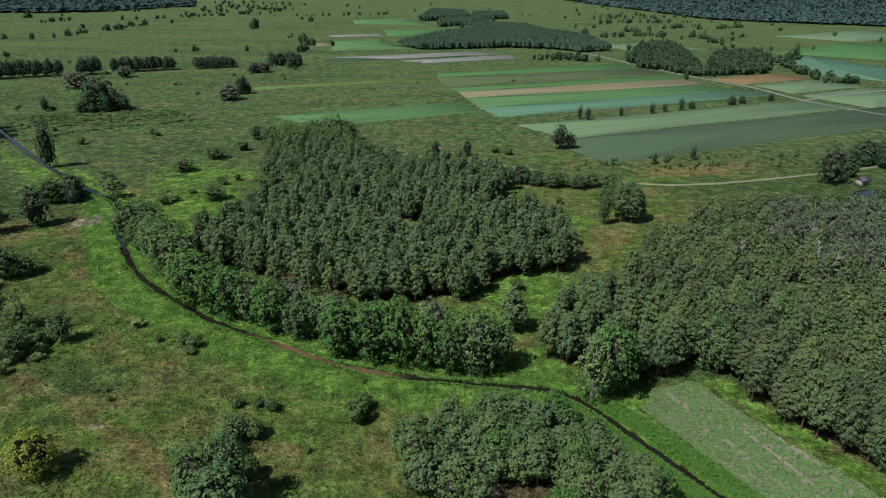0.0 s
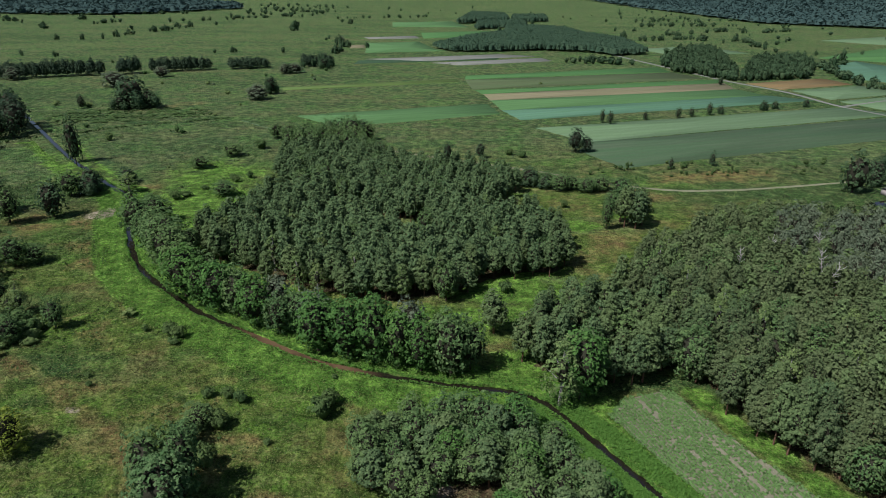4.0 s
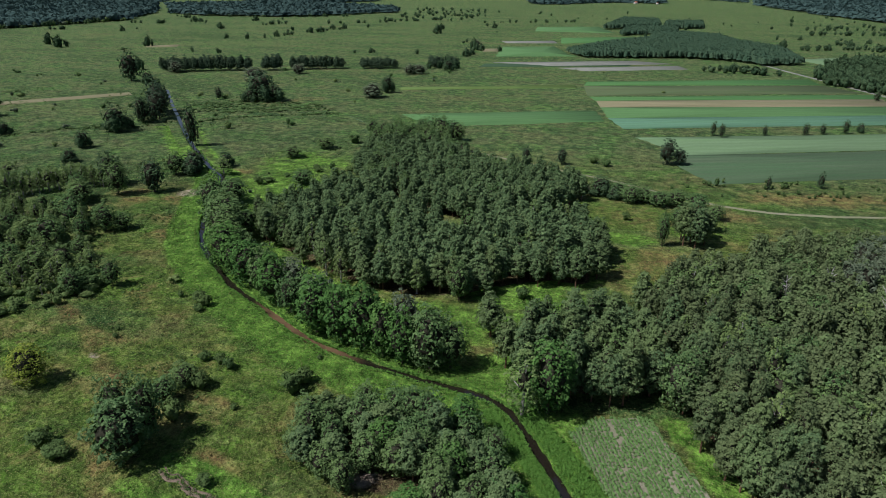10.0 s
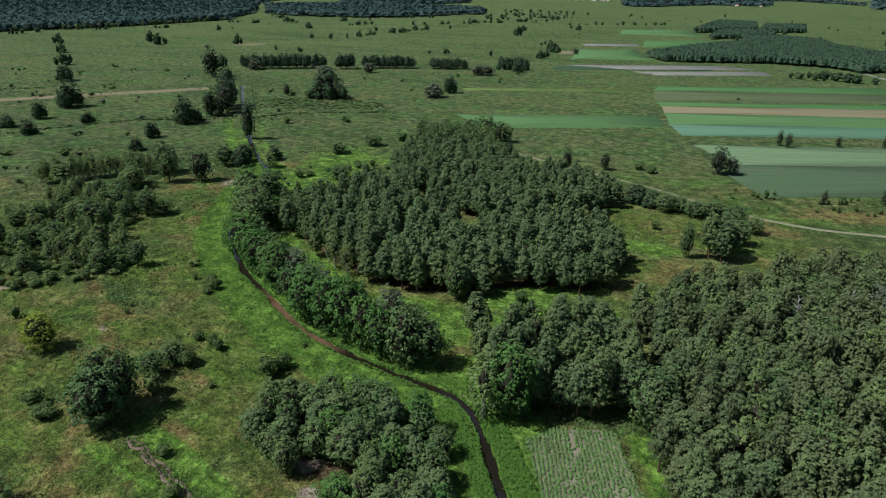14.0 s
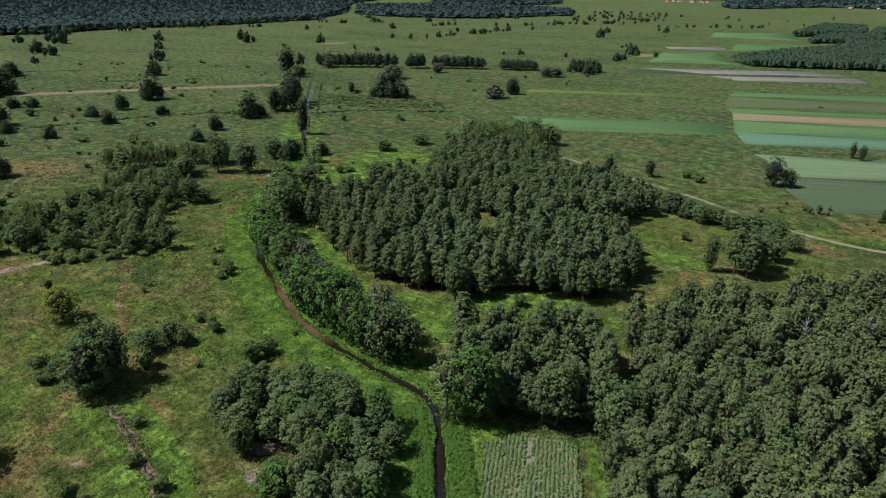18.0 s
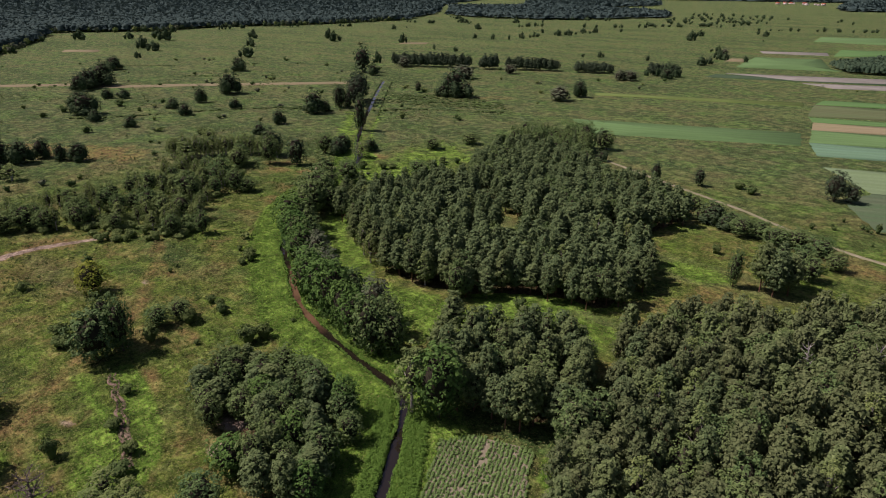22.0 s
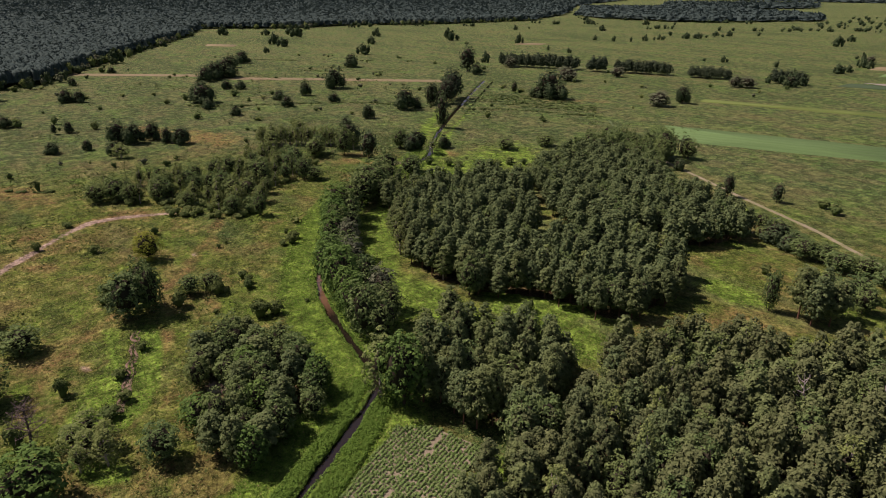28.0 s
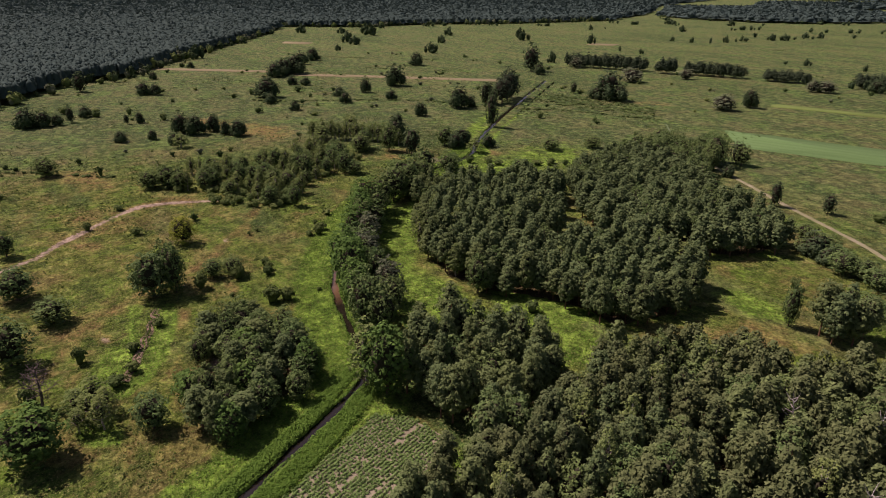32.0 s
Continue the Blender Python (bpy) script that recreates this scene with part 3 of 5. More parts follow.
def scatter(poly, spacing, seed, keep=lambda x, y: True):
    """Places in a polygon about one spacing apart."""
    r = np.random.default_rng(seed)
    p = np.array(poly)
    out = []
    rows = int((p[:, 1].max() - p[:, 1].min()) / (spacing * 0.88)) + 1
    for i in range(rows):
        for j in range(int((p[:, 0].max() - p[:, 0].min()) / spacing) + 2):
            x = p[:, 0].min() + (j + 0.5 * (i % 2)) * spacing + r.uniform(-0.44, 0.44) * spacing
            y = p[:, 1].min() + i * spacing * 0.88 + r.uniform(-0.44, 0.44) * spacing
            if inside(poly, x, y) and keep(x, y):
                out.append((x, y))
    return out


# ---- plan ----
STREAM = [(-300, 415), (-262, 372), (-220, 326), (-187, 290), (-158, 260), (-134, 237), (-119, 225), (-111, 213), (-105, 198), (-95, 180), (-83, 162), (-71, 150), (-58.5, 139.3),
          (-49.6, 133.2), (-38.5, 127), (-28, 120.8), (-18.5, 116), (-7.5, 112.7), (2.2, 110.7), (13, 109), (22, 108), (28.8, 105), (33.3, 99.8), (37.3, 94.2), (41.5, 87.8), (46, 81), (50.6, 74), (58, 62), (75, 36), (96, 4), (126, -46), (170, -130), (230, -260)]
GAP = [(-5, 184, 6.0), (-14, 199, 6.5), (-30, 210, 5.5), (-47, 222, 4.5), (12, 213, 5.0), (25, 209, 5.5)]
ISLAND = [(-66, 172), (-46, 153), (-26, 146.5), (-9, 142), (3, 141.5), (12, 147), (17, 152.5), (24, 159.5), (36, 161), (41, 173), (44, 188), (40, 204), (28, 207), (26, 214), (33, 232), (31, 250), (12, 261), (-8, 267), (-31, 277),
          (-45, 300), (-60, 320), (-78, 306), (-72, 256), (-64, 228), (-60, 205), (-66, 186)]
SOUTH_STAND = [(-71, 175), (-54, 159), (-28, 146.5), (-12, 142.5), (-4, 141.5), (3, 144.5), (11, 147), (16, 153), (24, 158.5), (32, 163), (38, 161.5), (43.5, 166), (45, 178), (44, 190), (39, 200), (25, 205), (12, 210), (1, 200), (-5, 182), (-13, 193), (-28, 205), (-50, 223), (-64, 217), (-62, 198), (-70, 184)]
NORTH_STAND = [(15, 217), (22, 219.5), (28.5, 227), (31.5, 237), (30, 249), (17, 257), (5, 263), (-7, 265), (-24, 273), (-34, 290), (-46, 308), (-60, 318), (-76, 306), (-70, 256), (-58, 232), (-30, 215), (-15, 205), (-1, 204)]
WOOD_MID = [(24, 117), (30, 112), (39, 108.5), (46, 111), (56, 115), (61, 121), (57, 134), (46, 141), (36, 136), (28, 126)]
WOOD_EAST = [(60, 116.5), (61, 128), (58, 140), (52.5, 147), (54, 156), (61, 167), (68, 176), (81, 179), (88, 196), (112, 209), (131, 204), (150, 206), (172, 190), (122, 104), (82, 72), (74, 86), (67, 98), (63, 107)]
CLUMP = [(-6, 78), (4, 74.5), (21, 71.5), (32, 69), (39, 70), (37, 79), (34, 84), (29, 93), (22, 96.5), (9, 97.5), (-3, 95), (-5, 86)]
THICKET = [(-133, 81), (-121, 94), (-115, 104), (-103, 113), (-90, 117), (-87, 127), (-111, 140), (-120, 160), (-136, 174), (-150, 172), (-160, 160), (-158, 131), (-152, 105), (-150, 86)]
FIELD = [(41.5, 101.5), (46.5, 107.5), (56, 110.5), (60.5, 102), (66, 92), (78, 74), (84, 62), (66, 58), (55, 78), (48, 90)]
ROAD = [(-62, 318), (-40, 307), (-18, 297.5), (5, 287), (27, 278), (41, 272), (57, 263), (77, 253), (98, 248.5), (113, 250), (128.6, 253), (166, 264), (190, 272), (240, 292), (330, 320)]
LANE = [(-52, 22), (-70, 35), (-75, 43), (-84, 49), (-93, 57), (-103.5, 66), (-111.5, 76), (-111, 86), (-105, 102)]
FOOTPATH = [(-98, 118), (-92, 114.6), (-75.5, 105.7), (-65, 98.6), (-56, 92.4), (-48.5, 88), (-42, 78), (-34, 66), (-20, 54), (-5, 46)]
DITCH = [(-24.5, 71), (-22, 69.8), (-19.5, 69.9), (-16.5, 68.2), (-12.6, 67.6), (-9.5, 65.9), (-6.8, 65.8), (-3, 64.0), (0.6, 63.2), (4.2, 61.2), (6.5, 60.6)]
FAR_ROAD = [(170, 760), (183, 711), (205, 640), (228, 566), (255, 506), (266, 449), (291, 397), (330, 330)]
HAY_STRIP = [(-560, 105), (-536, 131), (-465, 222), (-431, 243), (-398, 286), (-375, 313), (-311, 389)]


# ---- ground ----
def axis(centre, half, step, grow, reach):
    right = [half]
    s = step
    while right[-1] < reach:
        s *= grow
        right.append(right[-1] + s)
    right = np.array(right)
    return centre + np.concatenate([-right[::-1], np.arange(-half + step, half, step), right])


gx, gy = axis(-10, 130, 1.4, 1.10, 4700), axis(130, 110, 1.4, 1.10, 4700)
X, Y = np.meshgrid(gx, gy)
X, Y = X.ravel(), Y.ravel()
d_stream = from_line(STREAM, X, Y)
wave = np.sin(X * 0.11 + 2 * np.sin(Y * 0.07)) * np.sin(Y * 0.13 + X * 0.05)
Z = -0.06 + 0.05 * wave + 0.03 * np.sin(X * 0.6) * np.sin(Y * 0.53 + X * 0.3)
Z = np.where(d_stream < 4.2, -2.2, Z)
lx = np.array(STREAM)
south = (np.interp(X, lx[:, 0], lx[:, 1]) > Y)
lush = np.clip(1.25 - np.maximum(0, d_stream - np.where(south, 8.5, 5.0)) / 4.0, 0, 1) * (np.hypot(X + 30, Y - 130) < 260)


def spot(x, y, rx, ry, turn=0.0, soft=0.5):
    c, s = math.cos(radians(turn)), math.sin(radians(turn))
    u, v = ((X - x) * c + (Y - y) * s) / rx, (-(X - x) * s + (Y - y) * c) / ry
    return np.clip((1.0 + soft - np.hypot(u, v)) / (2 * soft), 0, 1)


for q in [(-88, 208, 36, 12, -61), (8, 136, 32, 6, 14), (40, 151, 12, 7, 45), (-30, 142, 32, 5.5, -30), (-58, 159, 16, 5.5, -42), (26, 152, 12, 5, 30), (48, 205, 10, 6, 0), (-72, 205, 14, 40, 22), (-88, 225, 10, 30, 30), (20, 158, 16, 10, 30), (0, 135, 24, 8, 10), (30, 120, 10, 8, 0), (-40, 142, 30, 5, -25), (46, 96, 5, 16, 25), (62, 108, 3, 5, 30), (68, 96, 3, 9, 28), (77, 80, 3, 10, 32), (-92, 238, 9, 16, 30), (-62, 185, 8, 20, 35), (-4, 68, 12, 3, -20), (0, 58, 16, 4, -25)]:
    lush = np.maximum(lush, 0.95 * spot(*q))
for q in [(40, 150, 14, 10, 35), (25, 162, 12, 7, 35), (10, 128, 14, 8, 10), (-95, 255, 22, 30, 30)]:
    lush = np.maximum(lush, 0.66 * spot(*q))
lush = np.maximum(lush, np.clip(1.5 - from_line([(-24, 72.9), (-10, 70.6), (0, 67.6), (6, 64.2), (10, 60)], X, Y) / 2.4, 0, 1))
lush = np.maximum(lush, 0.85 * spot(22, 55, 7, 3.2, 30))
lush = np.maximum(lush, 0.72 * np.clip(1.5 - from_line([(-28, 66), (-18, 64.5), (-9, 62.5), (2, 58.5)], X, Y) / 2.2, 0, 1))
dry = np.clip(1 - from_line(FOOTPATH, X, Y) / 4.5, 0, 1) * 0.9
dry = np.maximum(dry, 0.75 * np.clip(1 - from_line(LANE, X, Y) / 9, 0, 1))
for q in [(-22, 54, 3.6, 5.5, -20), (25.5, 56.5, 5, 2.2, 60), (27, 50, 6, 3, 60), (26, 64, 3, 3, 0), (20, 69.5, 3.5, 2.5, 0), (-40, 45, 6, 4, 40), (5, 71, 5, 1.6, -20), (-20, 112, 4, 2.4, 0), (-79, 57, 8, 4, 40), (-36.6, 108, 5, 2.6, 0), (-30, 67, 3, 2, 0), (-15, 75, 6, 2.4, -20), (-112, 193, 9, 7, 30), (-133, 188, 8, 6, 20), (-66, 99, 6, 3.5, -35), (-57, 93, 8, 3, -35), (-19.5, 53.5, 2.6, 5.0, -15), (-70, 104, 7, 2.6, -38), (-15, 58, 5, 2.5, 30), (16, 52, 7, 4, 0), (28, 58, 6, 3, 0), (-110, 92, 10, 6, 40), (-63, 102, 4, 3, 0), (-118, 200, 12, 9, 20), (-141, 196, 9, 6, 20), (-117, 235, 8, 5, 0),
          (85, 238, 12, 6, 0), (58, 188, 8, 15, -10), (-28, 90, 5, 2, 0), (-10, 102, 5, 2, -30), (-100, 60, 16, 8, 40), (-160, 60, 25, 12, 20), (-190, 400, 30, 9, 20), (120, 270, 40, 10, 15), (-230, 140, 50, 18, 30), (-95, 163, 10, 8, 30), (-102, 178, 12, 8, 30)]:
    dry = np.maximum(dry, 0.82 * spot(*q))
sand = 0.9 * np.clip(1 - np.maximum(0, from_line(LANE, X, Y) - 1.0) / 1.3, 0, 1)
for q in [(14, 73, 2.5, 2, 0), (10, 79, 4, 2, 20), (-14, 58, 3, 1.4, 30), (-118, 203, 9, 6, 30), (-63, 96.5, 3, 1.6, -30)]:
    sand = np.maximum(sand, 0.75 * spot(*q))
nx = len(gx)
i = (np.arange(len(gy) - 1)[:, None] * nx + np.arange(nx - 1)[None]).ravel()
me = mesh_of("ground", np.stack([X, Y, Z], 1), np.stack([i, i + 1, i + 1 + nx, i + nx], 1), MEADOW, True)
litter = sum(1.0 * (inside(w, X, Y) & (from_line(w + w[:1], X, Y) > 4.0)) for w in (SOUTH_STAND, NORTH_STAND, WOOD_MID, WOOD_EAST, CLUMP))
# the last mask grows with distance: haze put into the plain's greens
masks(me, litter=litter, lush=lush, dry=dry, sand=sand, plain_haze=np.clip((np.hypot(X - 40, Y - 60) - 140) / 150, 0, 1))
tagged(new("ground", me), "rough green meadow with dry brown patches", "meadow", kind="structure")

# the stream's banks and its water
BANK = [(-7.0, -0.25), (-5.2, 0.03), (-3.0, 0.10), (-1.35, 0.12), (-1.15, -0.15), (-1.0, -0.8), (0, -1.0), (1.0, -0.8), (1.15, -0.15), (1.35, 0.12), (3.0, 0.10), (5.2, 0.03), (7.0, -0.25)]
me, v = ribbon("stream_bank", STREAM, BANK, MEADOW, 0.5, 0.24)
k = np.tile([1, 1, 1, 1, 0.8, 0.3, 0, 0.3, 0.8, 1, 1, 1, 1], len(v))
far_bank = np.clip(1.4 - np.hypot(v[..., 0].ravel() + 30, v[..., 1].ravel() - 130) / 200, 0, 1)
masks(me, lush=k * far_bank, dry=0.5 * (1 - k), sand=0 * k, plain_haze=1 - far_bank)
tagged(new("stream_bank", me), "grassy bank along the narrow winding stream", "bank", kind="structure")
me, v = ribbon("stream_water", STREAM, [(-1.5, -0.40), (0, -0.40), (1.5, -0.40)], WATER, 0.8)
tagged(new("water", me), "dark brown water of a narrow stream", "stream", kind="structure")

me, v = ribbon("stream_water", [(-158, 260), (-134, 237), (-120.5, 226), (-113, 216), (-109, 207)], [(-1.7, 0.10), (-1.4, 0.15), (0, 0.15), (1.4, 0.15), (1.7, 0.10)], WATER, 0.8, 0.2)
tagged(new("water", me), "wider open water that mirrors the blue sky", "stream", kind="structure")


def track(name, line, width, mat, label, category, z=0.03, seed=3):
    me, _ = ribbon(name, line, [(-width / 2 - 0.3, -0.12), (-width / 2, z), (-width * 0.2, z + 0.01), (width * 0.2, z + 0.01), (width / 2, z), (width / 2 + 0.3, -0.12)], mat, 1.2, 0.18, seed)
    return tagged(new(name, me), label, category, kind="structure")


track("road", ROAD, 1.6, TRACK, "pale sandy farm track through the meadow", "track")
track("road", [(-124, 365), (-100, 344), (-80, 330), (-62, 318)], 0.6, CROP_E, "faint worn end of the farm track", "track", 0.0)
track("road", FAR_ROAD, 2.8, GREY, "pale straight road between the fields", "road", 0.2)
track("road", [(266, 449), (310, 476), (358, 498), (420, 530)], 2.2, GREY, "pale side road between the fields", "road", 0.22)
track("grass_strip", HAY_STRIP, 13.0, CROP_B, "straight pale strip of dry mown grass", "field", 0.1)
me, _ = ribbon("ditch", DITCH, [(-1.1, -0.20), (-0.6, 0.04), (-0.25, -0.04), (0, -0.16), (0.25, 0.02), (0.6, 0.05), (1.1, -0.20)], EARTH, 0.4, 0.34, 9)
tagged(new("ditch", me), "dry earth ditch with crumbling brown banks", "ditch", kind="structure")


def field(corners, mat, label, z=0.18):
    """A crop that stands z over the ground, with its edge."""
    c = smooth = np.array(corners, float)
    mid = c.mean(0)
    c = np.vstack([a + (b - a) * t for a, b in zip(smooth, np.roll(smooth, -1, 0)) for t in (np.arange(12) / 12)[:, None, None]]).reshape(-1, 2)
    c = c + np.random.default_rng(len(label)).normal(0, 0.35, c.shape)
    n = len(c)
    v = np.vstack([np.column_stack([c, np.full(n, z)]), np.column_stack([c + unit(c - mid) * 0.3, np.full(n, -0.3)]), [[*mid, z]]])
    j = np.arange(n)
    k = (j + 1) % n
    f = np.vstack([np.stack([j, k, np.full(n, 2 * n)], 1), np.stack([j, j + n, k + n], 1), np.stack([j, k + n, k], 1)])
    me = mesh_of("crop_field", v, f, mat)
    return tagged(new("crop_field", me), label, "field", "strip fields", "structure")


field([(13.6, 488), (228, 574), (222, 552), (19.5, 473)], CROP_A, "long strip field of young green crop")
field([(19.8, 472), (222, 551), (219, 519), (24.5, 447.5)], CROP_B, "long strip field of tan stubble")
field([(24.8, 446.5), (219, 518), (232, 492), (31.8, 411)], CROP_C, "long strip field of fresh green crop")
field([(32, 410), (232, 491), (258, 472), (41.9, 382)], CROP_D, "long strip field of blue-green crop")
field([(49.5, 360), (262, 446), (291, 425), (73.5, 329)], CROP_E, "long strip field of pale green crop")
field([(66.3, 311), (74, 328), (307, 426), (330, 392), (82.7, 280)], CROP_F, "dull green furrowed field beside a lone tree")
field([(240, 550), (321, 590), (330, 556), (256, 521)], CROP_G, "small field of orange bare soil")
field([(262, 516), (332, 550), (352, 515), (273, 478)], CROP_E, "pale grassy field beside the side road")
field([(275, 470), (352, 508), (380, 470), (298, 420)], CROP_E, "pale grassy field across the side road")
field([(354, 660), (426, 732), (453, 638), (389, 545), (350, 592)], CROP_D, "pale blue-green field behind a wood")
field([(-133.5, 485), (-4, 545), (0.7, 530), (-130, 473)], CROP_H, "narrow strip of bright yellow-green grass")
field([(-95, 380), (22, 434), (29.8, 400), (-64, 352)], CROP_C, "wide strip of fresh green crop")
field([(-102, 677), (39, 743), (80, 730), (-37, 668)], GREY, "distant strip of grey fallow land")
field([(-30, 655), (84, 713), (93, 688), (-2, 639)], GREY, "distant strip of pale fallow land")
field([(-147, 936), (-78, 973), (-67, 936), (-135, 910)], GREY, "distant small patch of grey fallow land")
field([(-112, 735), (-128, 854), (-65, 885), (-36, 790), (-20, 772)], CROP_C, "distant fresh green meadow strip")
field([(-62, 933), (-74, 1035), (30, 1088), (57, 1000)], CROP_A, "distant fresh green meadow strip")
field([(-135, 1161), (-149, 1273), (-37, 1333), (0, 1171)], CROP_C, "distant fresh green meadow strip")
field([(-107, 635), (37, 695), (37, 718), (-107, 664)], DARK_CROP, "distant strip of dark green crop", 0.1)
field([(12, 492), (215, 577), (196, 612), (5, 541)], CROP_I, "olive strip of rough fallow grass")
field([(5, 544), (196, 616), (192, 650), (5, 567)], CROP_A, "strip field of deep green crop")
field([(-138, 781), (-122, 793), (-129, 828), (-144, 819)], CROP_B, "small tan patch beside willows")
field([(215, 830), (300, 880), (340, 800), (240, 760)], CROP_E, "distant pale green field behind the woods")
field([(400, 760), (560, 900), (700, 850), (500, 700)], CROP_A, "distant green field near the forest edge")
field([(460, 640), (560, 720), (640, 660), (500, 560)], CROP_G, "distant field with brownish soil")
field([(520, 1000), (760, 1150), (800, 1050), (600, 920)], CROP_E, "distant pale green field near the forest edge")
field([(-560, 700), (-530, 725), (-515, 700), (-545, 680)], CROP_B, "distant small patch of tan stubble")
field([(-770, 330), (-740, 360), (-715, 345), (-745, 318)], CROP_B, "distant small tan patch by the forest")


# ---- near crop field: ridges, rows of plants ----
def crop_rows():
    """Soil ridges and plants in rows along the field's long side."""
    a = np.array((47.0, 107.0))
    along = unit(np.array((64.5, 64.0)) - a)
    side = np.array((along[1] * -1, along[0]))
    r = np.random.default_rng(5)
    v, f, c, q = [], [], [], []
    for j in range(-14, 32):
        for s in np.arange(-8, 62, 0.27):
            p = a + along * (s + r.uniform(-0.1, 0.1)) + side * (0.75 * j + r.normal(0, 0.06))
            if not inside(FIELD, *p):
                continue
            bare = 0.20 + 0.6 * (j in (2, 9, 15, 16)) * (math.sin(s * 0.23 + j) > -0.5) + 0.85 * max(0.0, (j - 16) / 9.0) * (s > 2) + 0.12 * max(0.0, math.sin(s * 0.12 + 0.5 * j))
            if r.uniform() < bare:
                continue
            h = r.uniform(0.18, 0.34)
            c.append((*p, 0.22))
            q.append((0.19 + h * 0.26, 0.19 + h * 0.26, h * 0.7))
    c, q = np.array(c), np.array(q)
    lv, lf = leaf_cloud(c, q, np.full(len(c), 10), 0.225, r, 0.8, 0.5)
    tagged(new("crop_plants", mesh_of("crop_plants", lv, lf, CROP)), "rows of low leafy green crop plants", "crop", kind="stuff")
    # the ridged soil sheet
    us, ws = np.arange(-12, 64, 1.5), np.arange(-16, 30, 0.375)
    P = a + us[:, None, None] * along + ws[None, :, None] * side
    zz = np.broadcast_to(0.06 + 0.07 * np.cos(2 * np.pi * ws / 0.75)[None], P.shape[:2])
    keep = inside(FIELD, P[..., 0], P[..., 1])
    n = len(ws)
    g = (np.arange(len(us) - 1)[:, None] * n + np.arange(n - 1)[None])
    ok = keep[:-1, :-1] & keep[1:, :-1] & keep[:-1, 1:] & keep[1:, 1:]
    g = g[ok]
    me = mesh_of("crop_field", np.dstack([P, zz]).reshape(-1, 3), np.stack([g, g + n, g + n + 1, g + 1], 1), SOIL, True)
    tagged(new("crop_field", me), "small field of crop rows on pale ridged soil", "field", kind="structure")


crop_rows()

# ---- woods near the stream ----
pr = np.random.default_rng(17)


def clear(x, y):
    return all(math.hypot(x - a, y - b) > d for a, b, d in GAP)


back = []
for x, y in scatter(SOUTH_STAND, 4.3, 21, clear):
    u = pr.uniform()
    if u < 0.05:
        plant("birch", x, y, pr.uniform(9.5, 12.5), pr.uniform(2.0, 2.8), "island wood")
    elif u < 0.11:
        plant("oak", x, y, pr.uniform(8, 11), pr.uniform(2.4, 3.2), "island wood")
    elif from_line(SOUTH_STAND[:14], x, y) > 7:
        back.append(("mid", x, y, pr.uniform(8.5, 13), pr.uniform(2.3, 3.2)))
    else:
        plant("pine", x, y, pr.uniform(8.5, 13), pr.uniform(2.3, 3.3), "island wood")
for x, y in scatter(NORTH_STAND, 4.4, 26, clear):
    u = pr.uniform()
    if y > 284 and u < 0.8:
        plant("oak", x, y, pr.uniform(9, 13), pr.uniform(2.8, 4.0), "island wood", "tall dark broadleaf tree above the pines")
    elif u < 0.07:
        plant("oak", x, y, pr.uniform(9, 12), pr.uniform(2.6, 3.4), "island wood")
    else:
        back.append(("mid", x, y, pr.uniform(8.5, 12), pr.uniform(2.3, 3.2)))
plant_many("pine_wood", back, "dense dark pine wood on the bend's inner side", "woodland", True)
for x, y in scatter(WOOD_MID, 4.4, 22):
    u = pr.uniform()
    if u < 0.14:
        plant("oak", x, y, pr.uniform(9, 12), pr.uniform(2.8, 3.6), "wood by the small field")
    else:
        plant("pine", x, y, pr.uniform(9.5, 14), pr.uniform(2.4, 3.3), "wood by the small field")
back = []
for x, y in scatter(WOOD_EAST, 4.25, 23):
    u = pr.uniform()
    pale = math.hypot((x - 128) / 24, (y - 172) / 30) < 1
    if pale and u < 0.45:
        plant("willow", x, y, pr.uniform(11, 15), pr.uniform(2.8, 3.8), "eastern wood", "grey-green silvery tree among the pines")
    elif u < 0.05:
        plant("birch", x, y, pr.uniform(11, 14), pr.uniform(2.2, 2.9), "eastern wood")
    elif u < 0.13:
        plant("oak", x, y, pr.uniform(9.5, 13), pr.uniform(2.8, 3.8), "eastern wood")
    elif x > 84 or y > 150:
        back.append(("mid_warm" if u < 0.72 else "mid", x, y, pr.uniform(8.5, 13.5), pr.uniform(2.2, 3.1)))
    else:
        plant("warm" if u < 0.72 else "pine", x, y, pr.uniform(8.5, 13.5), pr.uniform(2.2, 3.1), "eastern wood")
plant_many("pine_wood", back, "dense olive-green pine wood", "woodland", True)
for x, y in scatter(CLUMP, 4.3, 24, lambda x, y: math.hypot(x - 16, y - 75) > 5.0 and math.hypot(x - 26, y - 70) > 3.5):
    u = pr.uniform()
    k = "oak" if u < 0.55 else "pine" if u < 0.92 else "alder"
    plant(k, x, y, pr.uniform(6.5, 10), pr.uniform(2.3, 3.3), "thick clump in the meadow", "dense low tree in a thick clump")
for x, y in scatter(THICKET, 4.4, 25):
    u = pr.uniform()
    if u < 0.10:
        plant("oak", x, y, pr.uniform(5.5, 9), pr.uniform(2.2, 3.2), "young thicket", "dark rounded tree inside the young thicket")
    elif u < 0.42:
        plant("birch", x, y, pr.uniform(5, 9.5), pr.uniform(1.5, 2.5), "young thicket", "young light-green birch in an open thicket")
    elif u < 0.80:
        plant("pale_shrub" if u < 0.66 else "shrub", x, y, pr.uniform(1.6, 4.0), pr.uniform(1.4, 2.6), "young thicket")
